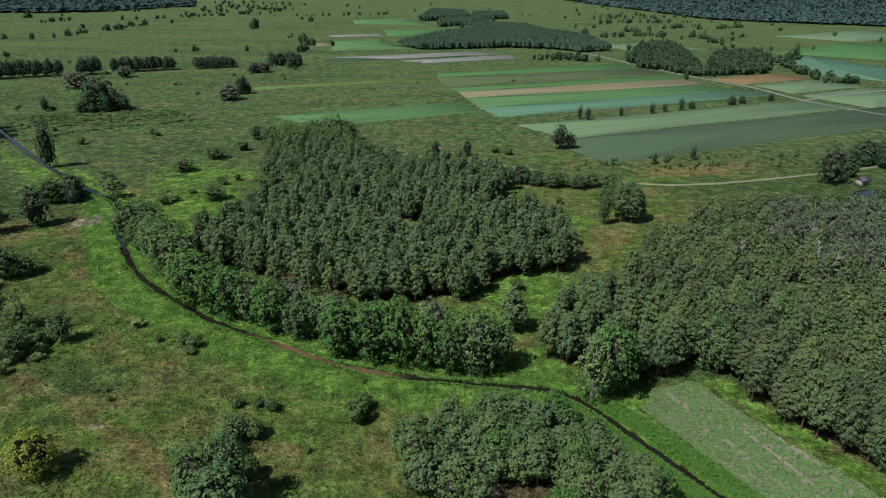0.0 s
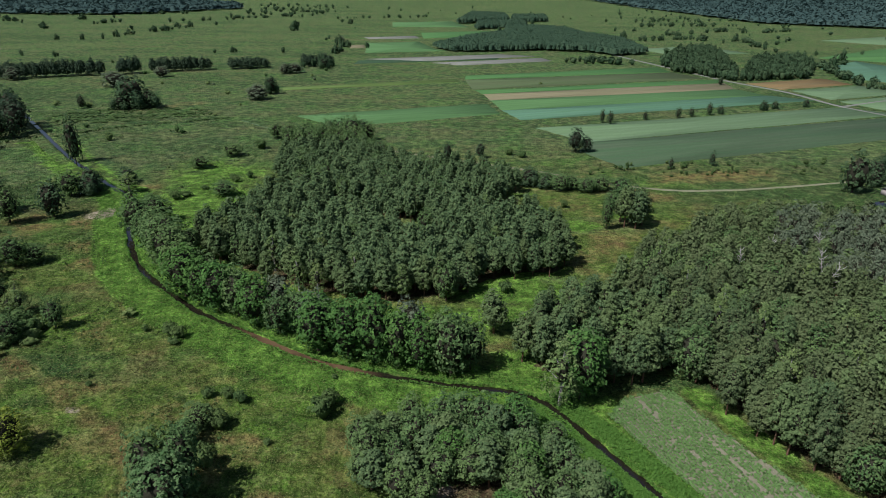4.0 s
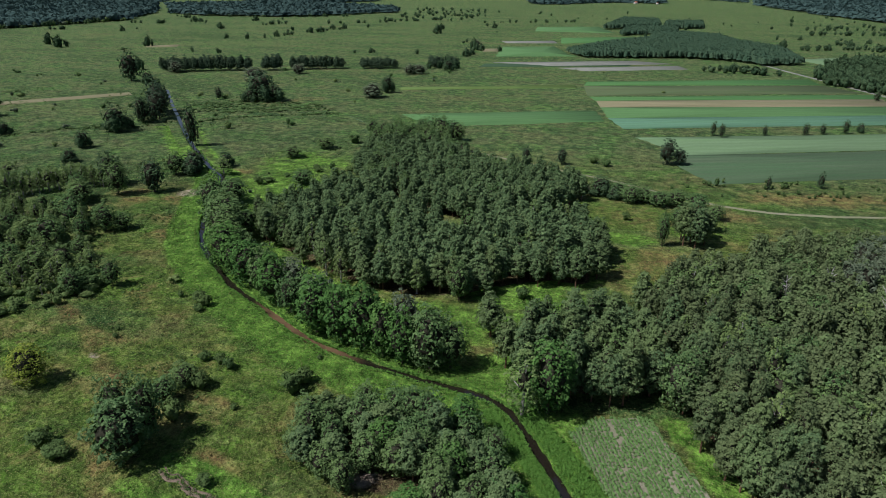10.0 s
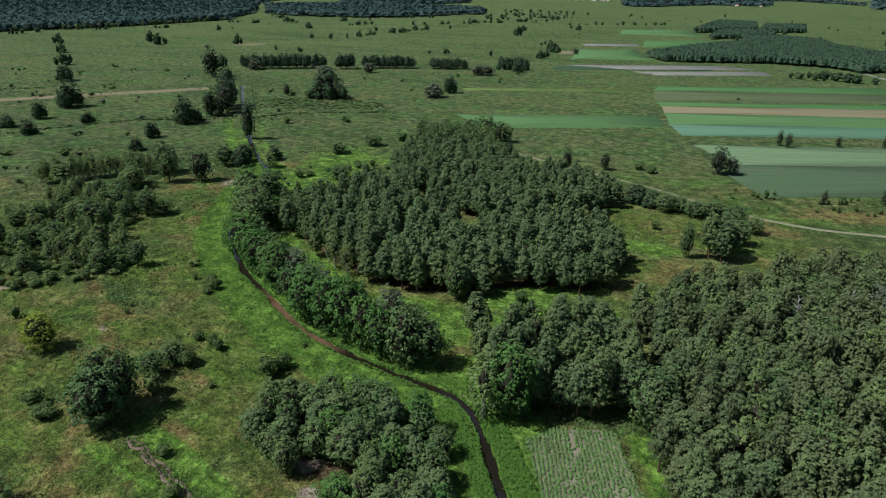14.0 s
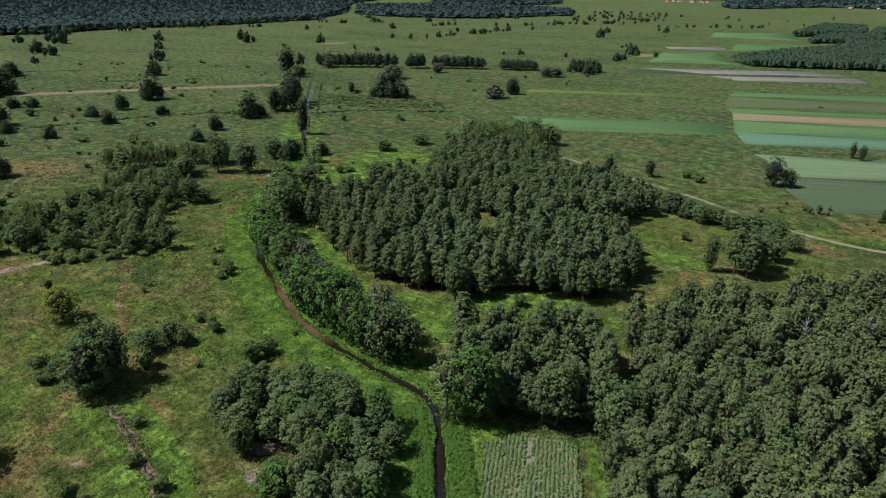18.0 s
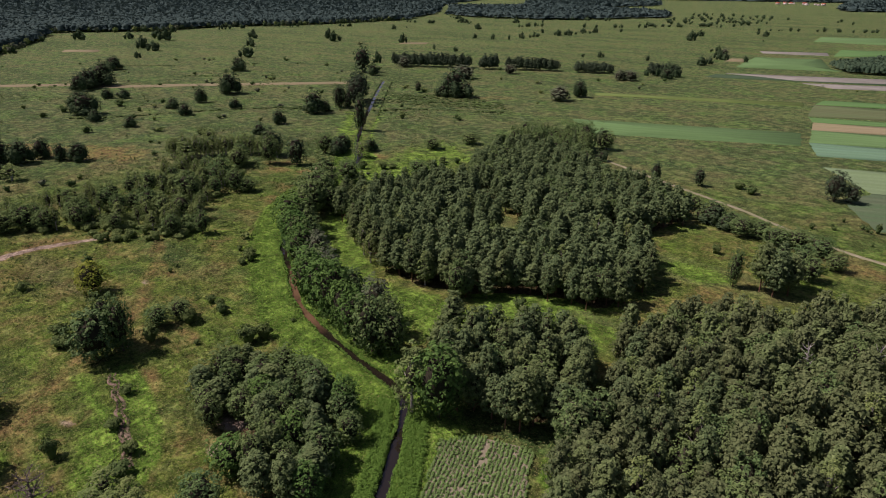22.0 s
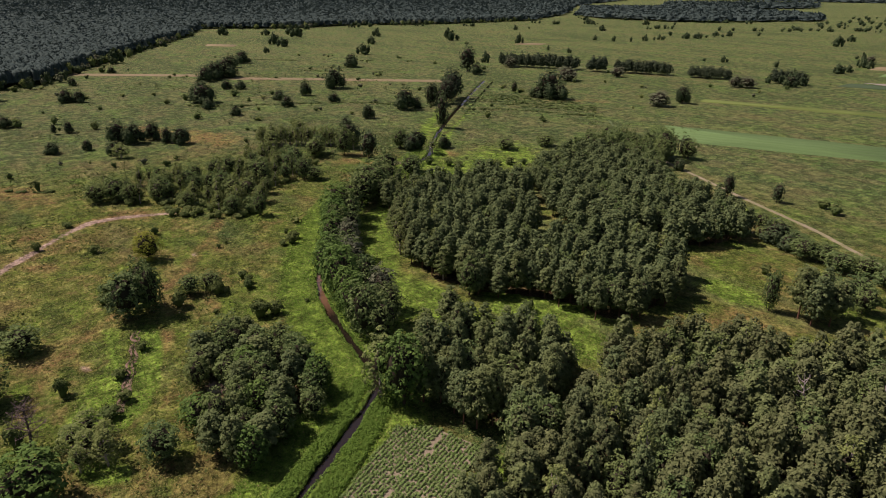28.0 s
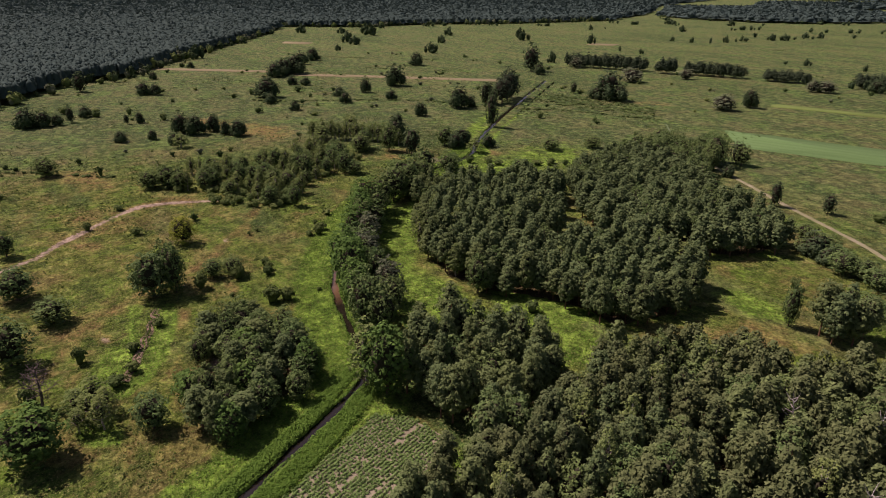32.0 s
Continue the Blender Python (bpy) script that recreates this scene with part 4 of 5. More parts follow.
for x, y, hh, w in [(-134, 82, 7.6, 4.2), (-133, 88.5, 8.8, 4.4), (-126, 93, 8.2, 3.4), (-127, 103, 9, 3.6), (-121, 101, 8.4, 3.4), (-119, 124, 9, 4.0), (-109.5, 125, 8.8, 3.8), (-106, 130, 8, 3.6), (-123, 142, 10.5, 4.6), (-136, 163, 10.4, 4.6), (-131, 158, 9, 4.0), (-148, 179, 9, 4.6)]:
    plant("oak", x, y, hh, w, "young thicket", "dark rounded tree inside the young thicket")
for x, y in smooth_line([(-187, 167), (-179, 175), (-171, 186), (-163, 196), (-150, 200)], 2.6):
    for k in range(2):
        plant("birch", x + pr.uniform(-1, 1) - 3.2 * k, y + pr.uniform(-1, 1) + 2.4 * k, pr.uniform(7.5, 11), pr.uniform(1.8, 2.6), "trees beside the young thicket", "pale green birch in a loose row")
# a knot of pines in the clearing and low trees beside the farm track
for x, y, hh, w in [(66.5, 205, 14, 3.4), (70, 204, 13, 3.4), (69, 208.5, 14, 3.4), (73, 207, 11.5, 3.2), (66, 210, 12, 3.0), (72, 213, 10.5, 3.4), (71, 228, 7.5, 3.4), (66, 226, 6, 3), (75, 221, 8, 3.2), (60, 244, 6, 4.4), (66, 246, 6.5, 4.2), (54, 247, 6, 4), (49, 245, 7, 4.4), (44, 250, 6, 3.8), (38, 254, 6.5, 4.2), (73, 243, 6.5, 4.2), (79, 234, 6, 3.0), (33.5, 251, 4.5, 3.0), (27, 262, 5, 3.2)]:
    plant("pine" if hh > 9 else "oak", x, y, hh, w, "knot of pines in the clearing", "dark pine in a small knot of trees" if hh > 9 else "low rounded dark tree beside the farm track")

# trees along the stream's far bank
BANK_TREES = [("oak", -77.5, 167, 12.5, 6.2), ("oak", -72.5, 160.5, 12, 5.4), ("oak", -83, 174, 10.5, 4.6), ("alder", -61, 144.3, 12.3, 5.2), ("oak", -65, 151.5, 11, 4.6), ("oak", -56, 146, 10, 4.0), ("alder", -54.5, 140, 11, 3.6), ("alder", -49, 137, 11.6, 4.2),
              ("oak", -43.5, 135, 10.5, 3.6), ("alder", -37.5, 130.8, 11.4, 4.4), ("willow", -33, 133, 10.5, 3.6), ("oak", -31, 127.5, 8.5, 3.2)]
BANK_TREES += [("alder", -20, 120.4, 11.8, 4.6), ("alder", -12.6, 118.2, 12.6, 4.2), ("alder", -6.4, 117, 13.6, 4.3), ("alder", -1.2, 115.4, 11.5, 3.3), ("alder", 4, 114, 11.2, 3.4), ("oak", 10.4, 113.6, 12.4, 4.2), ("oak", 14.6, 115.5, 10, 3.4), ("willow", 0.8, 124, 10, 3.6), ("oak", 8, 121, 9, 3.4), ("willow", -22, 127.5, 9.5, 3.8), ("oak", -9, 125, 9, 3.4),
               ("oak", -95.5, 186, 11, 4.6), ("oak", -90, 181, 9, 3.6), ("oak", -94.4, 197.5, 8, 4.6), ("oak", -100, 203, 6, 3.2), ("oak", -86, 180, 9, 3.8), ("oak", -46, 141, 9, 3.6), ("oak", -27, 129.5, 9, 3.6), ("oak", -16, 124, 8.5, 3.4), ("oak", -70, 168, 8.5, 3.6)]
for k, x, y, hh, w in BANK_TREES:
    plant(k, x, y, 1.22 * hh, 1.06 * w, "stream-side trees", "" if k == "alder" else "grey-green tree in the second row from the stream" if k == "willow" else "dark dense tree on the stream bank")
plant("birch", 32.4, 103.8, 15.5, 3.6, "stream-side trees", "tall pale-green drooping tree at the stream bend")
plant("alder", 37.0, 106.2, 16.5, 4.7, "stream-side trees", "tall bright green alder at the stream bend")
plant("pine", 20, 131, 11.5, 3.9, label="lone pine in the small clearing")
plant("shrub", 23.6, 152.8, 4, 2.0, label="round dark bush alone in the clearing")
plant("oak", 60, 203, 12, 2.0, label="slender birch at the edge of the clearing")
for x, y, hh, w in [(-47, 311, 15, 5.4), (-53, 316, 13.5, 5.0), (-61, 322, 11, 4.4), (-82, 318, 8.5, 4.6), (-90, 323, 8, 4.0)]:
    plant("oak", x, y, hh, w, "island wood", "broad dark broadleaf tree at the wood's tip")
for x, y, hh, w in [(64, 307, 12.5, 4.0), (69.5, 308, 8, 3.2), (-236, 329, 21, 6.5), (-228, 319, 19, 6.5), (-232, 310, 14, 4.5)]:
    plant("dark", x, y, hh, w, "tall dark trees", "tall very dark tree standing alone in the fields" if x > 0 else "tall dark poplar beside the upper stream")
plant("oak", -41, 322, 10, 3.8, label="rounded dark tree beside the farm track")
plant("shrub", 48, 224, 3.5, 1.8, label="small dark bush in the clearing")

# ---- single trees and shrubs in the meadow ----
plant("dome", -32.0, 71.0, 12.8, 5.0)
plant("oak", -36.5, 75.5, 13, 3.6, label="dark broadleaf tree behind the dome-shaped one")
plant("oak", -31.5, 76.5, 14, 3.2, label="narrow dark tree behind the dome-shaped one")
plant("yellow", -67, 84, 9, 4.2)
plant("alder", 24.5, 45, 10.5, 5.4, label="large rounded green tree alone in the meadow")
dead = tagged(new("dead_tree"), "leafless dead tree with bare grey branches", "dead tree")
dead.matrix_basis = pose(8, 46, 0, 0, 3, 40) @ Matrix.Diagonal((1.5, 1.5, 1.0, 1))
dead_parts = dead_meshes(3)
bare_trunk = dead_parts[0].copy()
bare_trunk.materials[0] = BIRCH_BARK
for nm, me in zip(("trunk", "branchwork"), dead_parts):
    part(nm, me, dead)
for x, y, hh, tip in [(104, 150, 15, 14), (110, 158, 14, -10), (98, 168, 14, 8), (116, 172, 15, -16), (88, 160, 13, 6)]:
    bare = tagged(new("dead_tree"), "bare pale stem leaning among the pines", "dead tree", "bare stems in the wood")
    bare.matrix_basis = pose(x, y, 0, tip, tip / 2, x * 7) @ Matrix.Diagonal((0.9, 0.9, hh / 10, 1))
    part("trunk", bare_trunk, bare)
NEAR_SHRUBS = [(-31, 82.5, 5.3, 2.5), (-36.5, 87, 5.6, 2.7), (-36, 92.5, 5.5, 3.0), (-32.5, 93, 4.4, 2.2), (-49, 69.5, 4.2, 2.4), (-38, 102, 2.8, 1.5), (-34, 102, 2.8, 1.5), (-31, 101, 3, 1.6), (-14, 97.5, 5, 2.8), (-13, 101, 4, 2.2), (-44, 68, 3, 2.7), (-14, 110, 1.2, 0.8),
               (-22, 89, 1.3, 0.9), (-47, 40, 9, 5.0), (-29, 48, 6.5, 4.4), (-12, 40, 11, 4.8), (-6, 53, 4.5, 1.7), (25, 64, 7.5, 3.3), (6, 44, 5, 2.0), (-64, 104, 1.5, 0.8), (-66, 107, 1.3, 0.8)]
MORE_SHRUBS = [(-114, 162, 6, 3.6), (-85, 126, 8, 2.6), (-95, 127, 5, 4.0), (-90, 124, 4, 3.0), (-57, 126, 3, 2.2), (-54, 124, 3.5, 2.0), (-63, 126, 2, 1.0), (-54, 121, 2, 1.6), (-82, 72, 3, 2.0), (-94, 58, 3, 1.6), (-111, 69, 2.2, 2.0),
               (-162, 66, 5, 1.5), (-173, 46, 8, 4.6), (-81, 36, 8, 3.0), (-107, 264, 6, 4.6), (-100, 285, 6.5, 4.6), (-91, 300, 5, 3.6), (-86, 248, 3, 1.9), (-82, 227, 6, 4.4), (-79, 202, 3, 4.0)]
for x, y, h, w in NEAR_SHRUBS + MORE_SHRUBS:
    if h > 5.4 and w > 2.5:
        plant("oak", x, y, h, w, "meadow bushes", "large rounded dark green bush casting a shadow")
    else:
        plant("shrub", x, y, h, w, "meadow bushes")
for x, y in [(14, 52), (17, 54), (20, 52), (16, 57), (12, 55), (21, 56)]:
    plant("birch", x, y, pr.uniform(5, 8), pr.uniform(1.8, 2.6), "sparse bushes by the dead tree", "sparse brownish-green bush beside the dead tree")
for x, y, hh, w in [(-143, 192, 14, 4.4), (-152, 181, 8, 4.0), (-158, 160, 8, 2.8), (-133, 141, 8, 2.6), (-118, 159, 10, 3.6), (-140, 222, 10, 4.4), (-120, 228, 8, 4.0), (-204, 197, 7, 4.2), (-180, 171, 8, 4.8), (-154, 184, 10, 3.4), (-199, 104, 7, 4.2)]:
    plant("birch" if hh < 10 else "oak", x, y, hh, w, "trees beside the young thicket", "loose green tree at the thicket's edge")
for x, y in scatter([(-104, 96), (-92, 108), (-84, 122), (-98, 134), (-118, 128), (-122, 104)], 4.0, 33):
    plant("pale_shrub", x, y, pr.uniform(1.4, 3.4), pr.uniform(1.2, 2.2), "young thicket", "rounded light-green bush at the thicket's edge")
# shrubs along the old channel north of the stream
for x, y in smooth_line([(-104, 214), (-96, 226), (-88, 240), (-78, 250), (-66, 246), (-62, 232), (-72, 222)], 5.5)[::1]:
    plant("shrub", x + pr.uniform(-2, 2), y + pr.uniform(-2, 2), pr.uniform(1.5, 4.5), pr.uniform(1.6, 3.0), "channel bushes")
for x, y in scatter([(-68, 206), (-58, 206), (-56, 232), (-70, 226)], 4.2, 31):
    plant("shrub", x, y, pr.uniform(2, 4.5), pr.uniform(1.8, 2.8), "channel bushes")

# ---- trees farther off ----
OPEN_TREES = [(-537, 290, 11.9, 8.9), (-537, 158, 4.9, 3.7), (-525, 164, 5.7, 4.3), (-525, 112, 6, 4.5), (-520, 120, 5.1, 3.8), (-508, 267, 11.1, 8.3), (-483, 97, 5.2, 3.9), (-461, 123, 6.1, 3.8), (-454, 83, 4.9, 3.7), (-446, 366, 12, 8.1), (-442, 241, 16.2, 11.7), (-436, 228, 13.7, 10.3), (-427, 217, 11.6, 7.5), (-415, 67, 13, 5.5), (-380, 107, 8.6, 6.4), (-378, 217, 6.5, 4.6), (-375, 114, 7.6, 4.6), (-371, 226, 6.1, 4.6), (-357, 442, 22, 9.7), (-356, 190, 10, 7.5), (-344, 176, 4.6, 3.4), (-341, 210, 4.9, 3.7), (-335, 161, 3.6, 2.7), (-334, 434, 9.4, 5.3)]
OPEN_TREES += [(-334, 288, 15.1, 9.1), (-332, 235, 3.3, 2.5), (-325, 182, 12.7, 9.5), (-324, 55, 4.8, 3.6), (-315, 254, 10.1, 4.7), (-308, 230, 6.6, 4.9), (-308, 66, 6.3, 4.7), (-304, 72, 4.7, 3.5), (-303, 90, 4.9, 2.4), (-302, 178, 6.1, 4.6), (-293, 58, 8.8, 2.9), (-289, 36, 10.3, 7.7), (-288, 51, 6, 3.8), (-287, 44, 8.4, 4.8), (-280, 224, 7.1, 4.8), (-278, 258, 6.1, 4.6), (-275, 106, 4.7, 2.8), (-274, 86, 5.2, 1.9), (-273, 93, 6.2, 2.8), (-272, 162, 4.1, 3.1), (-270, 185, 5.8, 4.3), (-244, 337, 18.9, 8.3), (-236, 390, 8.1, 3.1), (-234, 110, 10.3, 5.1)]
OPEN_TREES += [(-230, 126, 8.9, 4.2), (-229, 306, 14.2, 4.9), (-228, 293, 6.8, 3.8), (-227, 116, 10.2, 5.8), (-227, 283, 13.5, 7.5), (-226, 79, 5.4, 4.1), (-224, 309, 10.6, 3.9), (-224, 94, 5, 2.5), (-221, 202, 4.2, 3.2), (-219, 130, 7.3, 3.3), (-215, 248, 7.7, 4.3), (-212, 135, 8, 4.8), (-210, 389, 8.5, 6.4), (-209, 106, 4.3, 2.8), (-208, 102, 5.4, 3.5), (-204, 395, 18.4, 10.7), (-199, 224, 5.7, 4.1), (-195, 396, 11.1, 8.3), (-189, 44, 5.1, 3.8), (-173, 309, 4.5, 2.7), (-166, 268, 18.3, 4.1), (-156, 202, 12, 5.5), (-150, 565, 8, 5), (-147, 330, 3.9, 1.4)]
OPEN_TREES += [(-137, 230, 8, 5.4), (-134, 457, 12, 5.5), (-133, 224, 7, 4.4), (-132, 199, 12, 5.2), (-128, 600, 9, 6), (-127, 240, 6, 3.7), (-72, 267, 5, 2.5), (-44, 322, 10, 3.8), (-32, 301, 5, 2.8), (2, 283, 9, 2.6), (17, 292, 7, 2.8), (31, 299, 3.5, 2.6), (37, 250, 7, 4.4), (37, 295, 4, 3), (43, 247, 5, 3), (83, 278, 4, 1.2), (90, 380, 7, 1.9), (94, 376, 7, 2.2), (103, 280, 5, 1.4), (110, 284, 3, 1.6), (118, 390, 5, 1.9), (124, 288, 6, 1.8), (140, 398, 6, 2.4), (150, 404, 5, 2.2)]
OPEN_TREES += [(163, 410, 7, 2.4), (168, 252, 15, 6.4), (172, 415, 5, 2.4), (182, 262, 7, 3.5), (189, 273, 8, 5), (203, 283, 11, 7), (205, 430, 6, 3), (210, 275, 12, 6), (215, 436, 5, 2.6), (215, 540, 7, 2.6), (220, 290, 11, 6.5), (240, 446, 5, 2.6)]
far_singles = []
for x, y, h, w in OPEN_TREES:
    if h < 5.0:
        plant("far_shrub", x, y, h, w, "scattered far bushes")
    elif math.hypot(x, y - 60) < 190:
        plant("oak", x, y, h, w, "scattered far trees", "dark green broadleaf tree standing in open meadow")
    else:
        plant("far_leaf", x, y, 1.1 * h, min(0.8 * w, 0.5 * h), "scattered far trees", "dark tree alone on the wide grassland")
        if w > 0.45 * h:
            for k in range(3):
                a, d = 2.2 * k + x, (0.55, 0.65, 0.5)[k] * w
                far_singles.append(("far_leaf", x + d * math.cos(a), y + d * math.sin(a), h * (0.85, 0.62, 0.45)[k], min(w * (0.5, 0.42, 0.5)[k], 0.4 * h)))
PALE_WILLOWS = [(-137, 433, 10.3, 6.8), (-356, 497, 10.4, 5.9), (-250, 530, 8.8, 5.5), (-154, 560, 9.3, 4.3), (-259, 474, 11.4, 8.6), (-162, 848, 8.2, 4.7), (-136, 433, 9, 5.6), (-146, 566, 9, 6)]
for x, y, h, w in PALE_WILLOWS:
    plant("far_willow", x, y, h, w, "pale willows")
PLAIN_TREES = [(-967, 568, 9.8, 7.4), (-946, 1277, 6, 4.5), (-913, 401, 14.1, 10.6), (-878, 456, 10.8, 8.1), (-857, 490, 16.2, 11.9), (-828, 1154, 11, 8.2), (-821, 483, 17.9, 11.5), (-769, 594, 12.8, 9.3), (-766, 886, 9.1, 5.5), (-764, 273, 8.1, 5), (-756, 251, 6.6, 4.1), (-736, 1231, 13, 9.8), (-726, 406, 15.7, 11.8), (-686, 670, 15.3, 9.1), (-683, 399, 12, 9), (-663, 1005, 11.2, 8.4), (-656, 516, 11.1, 8.3), (-642, 644, 14.5, 10.9), (-623, 152, 9.3, 6.2), (-621, 350, 7, 5.2), (-616, 168, 12.7, 8.5), (-608, 184, 15, 10.1), (-554, 695, 14.5, 7.5), (-545, 438, 13, 9.6)]
PLAIN_TREES += [(-534, 833, 7.8, 4.6), (-499, 835, 9.3, 4.5), (-485, 924, 8.1, 4.8), (-481, 851, 7.7, 3.6), (-480, 1072, 8.8, 6.6), (-480, 883, 10.3, 5.6), (-476, 982, 10.1, 7.5), (-465, 1086, 9.8, 7.4), (-464, 995, 10.1, 7.6), (-459, 656, 6.4, 3.8), (-420, 651, 6.2, 4.4), (-402, 503, 12.5, 6.2), (-301, 1143, 10.3, 7.5), (-276, 1037, 16.1, 8.7), (-259, 721, 7.2, 4.9), (-221, 1217, 10, 4.8), (-219, 1217, 10.5, 5.5), (-203, 726, 7, 3.6), (-190, 903, 5, 3.8), (-167, 843, 9, 4.1), (-156, 810, 13.6, 5.2), (-149, 797, 9, 5.3), (-148, 604, 7.3, 4.5), (-144, 729, 7.8, 5.4)]
PLAIN_TREES += [(-144, 726, 10, 6.2), (-144, 796, 8.9, 5.8), (-142, 745, 7.9, 4.8), (-140, 612, 9.8, 5.7), (-134, 617, 13.3, 6.9), (-125, 614, 9.2, 5.1), (-119, 786, 8, 3.8), (165, 1169, 7, 4.1), (229, 982, 12, 6.5), (277, 1388, 7, 4.3), (278, 1132, 7, 5), (279, 964, 8, 6), (320, 1030, 10, 6.8), (334, 961, 10, 7.5), (353, 927, 6, 4.5), (361, 1094, 8, 4.8), (376, 848, 8, 4.2), (378, 682, 12, 6.1), (385, 968, 11, 6.4), (408, 783, 7, 2.6), (416, 739, 14, 5), (456, 1126, 11, 5.5), (474, 806, 5, 3.2), (496, 881, 2, 2)]
for x, y, h, w in PLAIN_TREES:
    far_singles.append(("mini_dark", x, y, 1.1 * h, 0.6 * w))
    for k in range(3 if w > 4.5 else 1):
        a, d = 2.2 * k + x, (0.6, 0.75, 0.5)[k] * w
        far_singles.append(("mini_dark", x + d * math.cos(a), y + d * math.sin(a), h * (0.85, 0.6, 0.45)[k], w * (0.42, 0.38, 0.45)[k]))

brush = []
# planted rows of pines
for k, (a, b, n, h) in enumerate([((-371, 497), (-303, 534), 30, 12.0), ((-290, 537), (-277, 545), 7, 12.5), ((-270, 553), (-227, 575), 20, 11.0), ((-210, 581), (-179, 596), 14, 9.0), ((-149, 610), (-125, 619), 11, 10.0)]):
    q = np.random.default_rng(40 + k)
    row = []
    for m in range(2):
        for t in (np.arange(n) + 0.5) / n:
            row.append(("row_pine", a[0] + (b[0] - a[0]) * t + q.normal(0, 0.8) - 3.5 * m, a[1] + (b[1] - a[1]) * t + q.normal(0, 0.8) + 6.5 * m, h * q.uniform(0.78, 1.12), q.uniform(2.3, 3.3)))
    plant_many("pine_row", row, "dark planted row of pines across the grassland", "tree row")
r = np.random.default_rng(91)
# bushes strewn over the grassland
for k in range(300):
    a, d = radians(r.uniform(60, 178)), 150 + 560 * r.uniform() ** 0.75
    x, y = 40 + d * math.cos(a), 10 + d * math.sin(a)
    if from_line(ROAD, x, y) < 4 or from_line(STREAM, x, y) < 5 or (x > 10 and 275 < y < 500) or inside(ISLAND, x, y) or inside(WOOD_EAST, x, y) or (x > -110 and 250 < y) and r.uniform() < 0.88:
        continue
    m = 1 if r.uniform() < 0.7 else 3
    for j in range(m):
        brush.append((("mini", "mini", "mini_light", "mini_pale")[r.integers(4)], x + r.normal(0, 3), y + r.normal(0, 3), *(lambda s: (s, s * r.uniform(0.55, 0.95)))(r.uniform(0.9, 3.2))))
plant_many("scattered_brush", brush, "small shrubs strewn over the open grassland", "bushes")
for k in range(60):
    x, y = r.uniform(60, 190), 0
    y = 268 + (x - 60) * 0.18 + r.uniform(-10, 14)
    if from_line(ROAD, x, y) > 3:
        plant("far_shrub", x, y, r.uniform(0.8, 2.4), r.uniform(0.6, 1.3), "scattered far bushes")
rows = [("mini_dark", r.uniform(-900, 700), r.uniform(700, 2000), *(lambda s: (s, s * r.uniform(0.4, 0.7)))(r.uniform(3, 9))) for k in range(70)]
HEDGES = [((297, 969), (332, 993), 9), ((310, 1051), (336, 1078), 6), ((386, 1121), (438, 1154), 10), ((256, 945), (274, 966), 5), ((488, 1137), (567, 1189), 12), ((379, 962), (399, 922), 8), ((370, 878), (392, 881), 6), ((334, 974), (347, 976), 4), ((353, 1282), (383, 1272), 6), ((394, 1537), (418, 1437), 8), ((477, 1555), (475, 1391), 10), ((357, 671), (348, 616), 12)]
HEDGES += [((344, 608), (336, 540), 16), ((333, 533), (352, 529), 8), ((381, 687), (402, 709), 8), ((-969, 654), (-966, 717), 6), ((-1010, 765), (-911, 812), 10), ((-915, 854), (-880, 887), 6), ((-923, 1061), (-842, 1080), 8), ((-1010, 1335), (-786, 1134), 16), ((-646, 1109), (-633, 1172), 8), ((-495, 1329), (-409, 1359), 12), ((-406, 1415), (-356, 1409), 8), ((-434, 1602), (-353, 1615), 12), ((-781, 1404), (-635, 1475), 18)]
for a, b, n in HEDGES + [ ((326, 1377), (575, 1474), 16), ((301, 1243), (510, 1303), 18), ((102, 680), (157, 690), 12), ((-480, 905), (-455, 1090), 8), ((-300, 1350), (-60, 1480), 16), ((-560, 1200), (-420, 1330), 14), ((110, 672), (170, 664), 9)]:
    for k in range(n):
        s, t = r.uniform(4, 9.5), r.uniform()
        rows.append(("mini_dark", a[0] + (b[0] - a[0]) * t + r.normal(0, 3), a[1] + (b[1] - a[1]) * t + r.normal(0, 3), s, s * r.uniform(0.4, 0.65)))
for x, y in scatter([(-492, 1411), (-328, 1412), (-336, 1891), (-665, 2100)], 52, 58):
    s = r.uniform(5, 11)
    rows.append(("mini_dark", x, y, s, s * r.uniform(0.45, 0.7)))
plant_many("far_trees", rows + far_singles, "loose trees and hedges on the distant plain", "woodland")


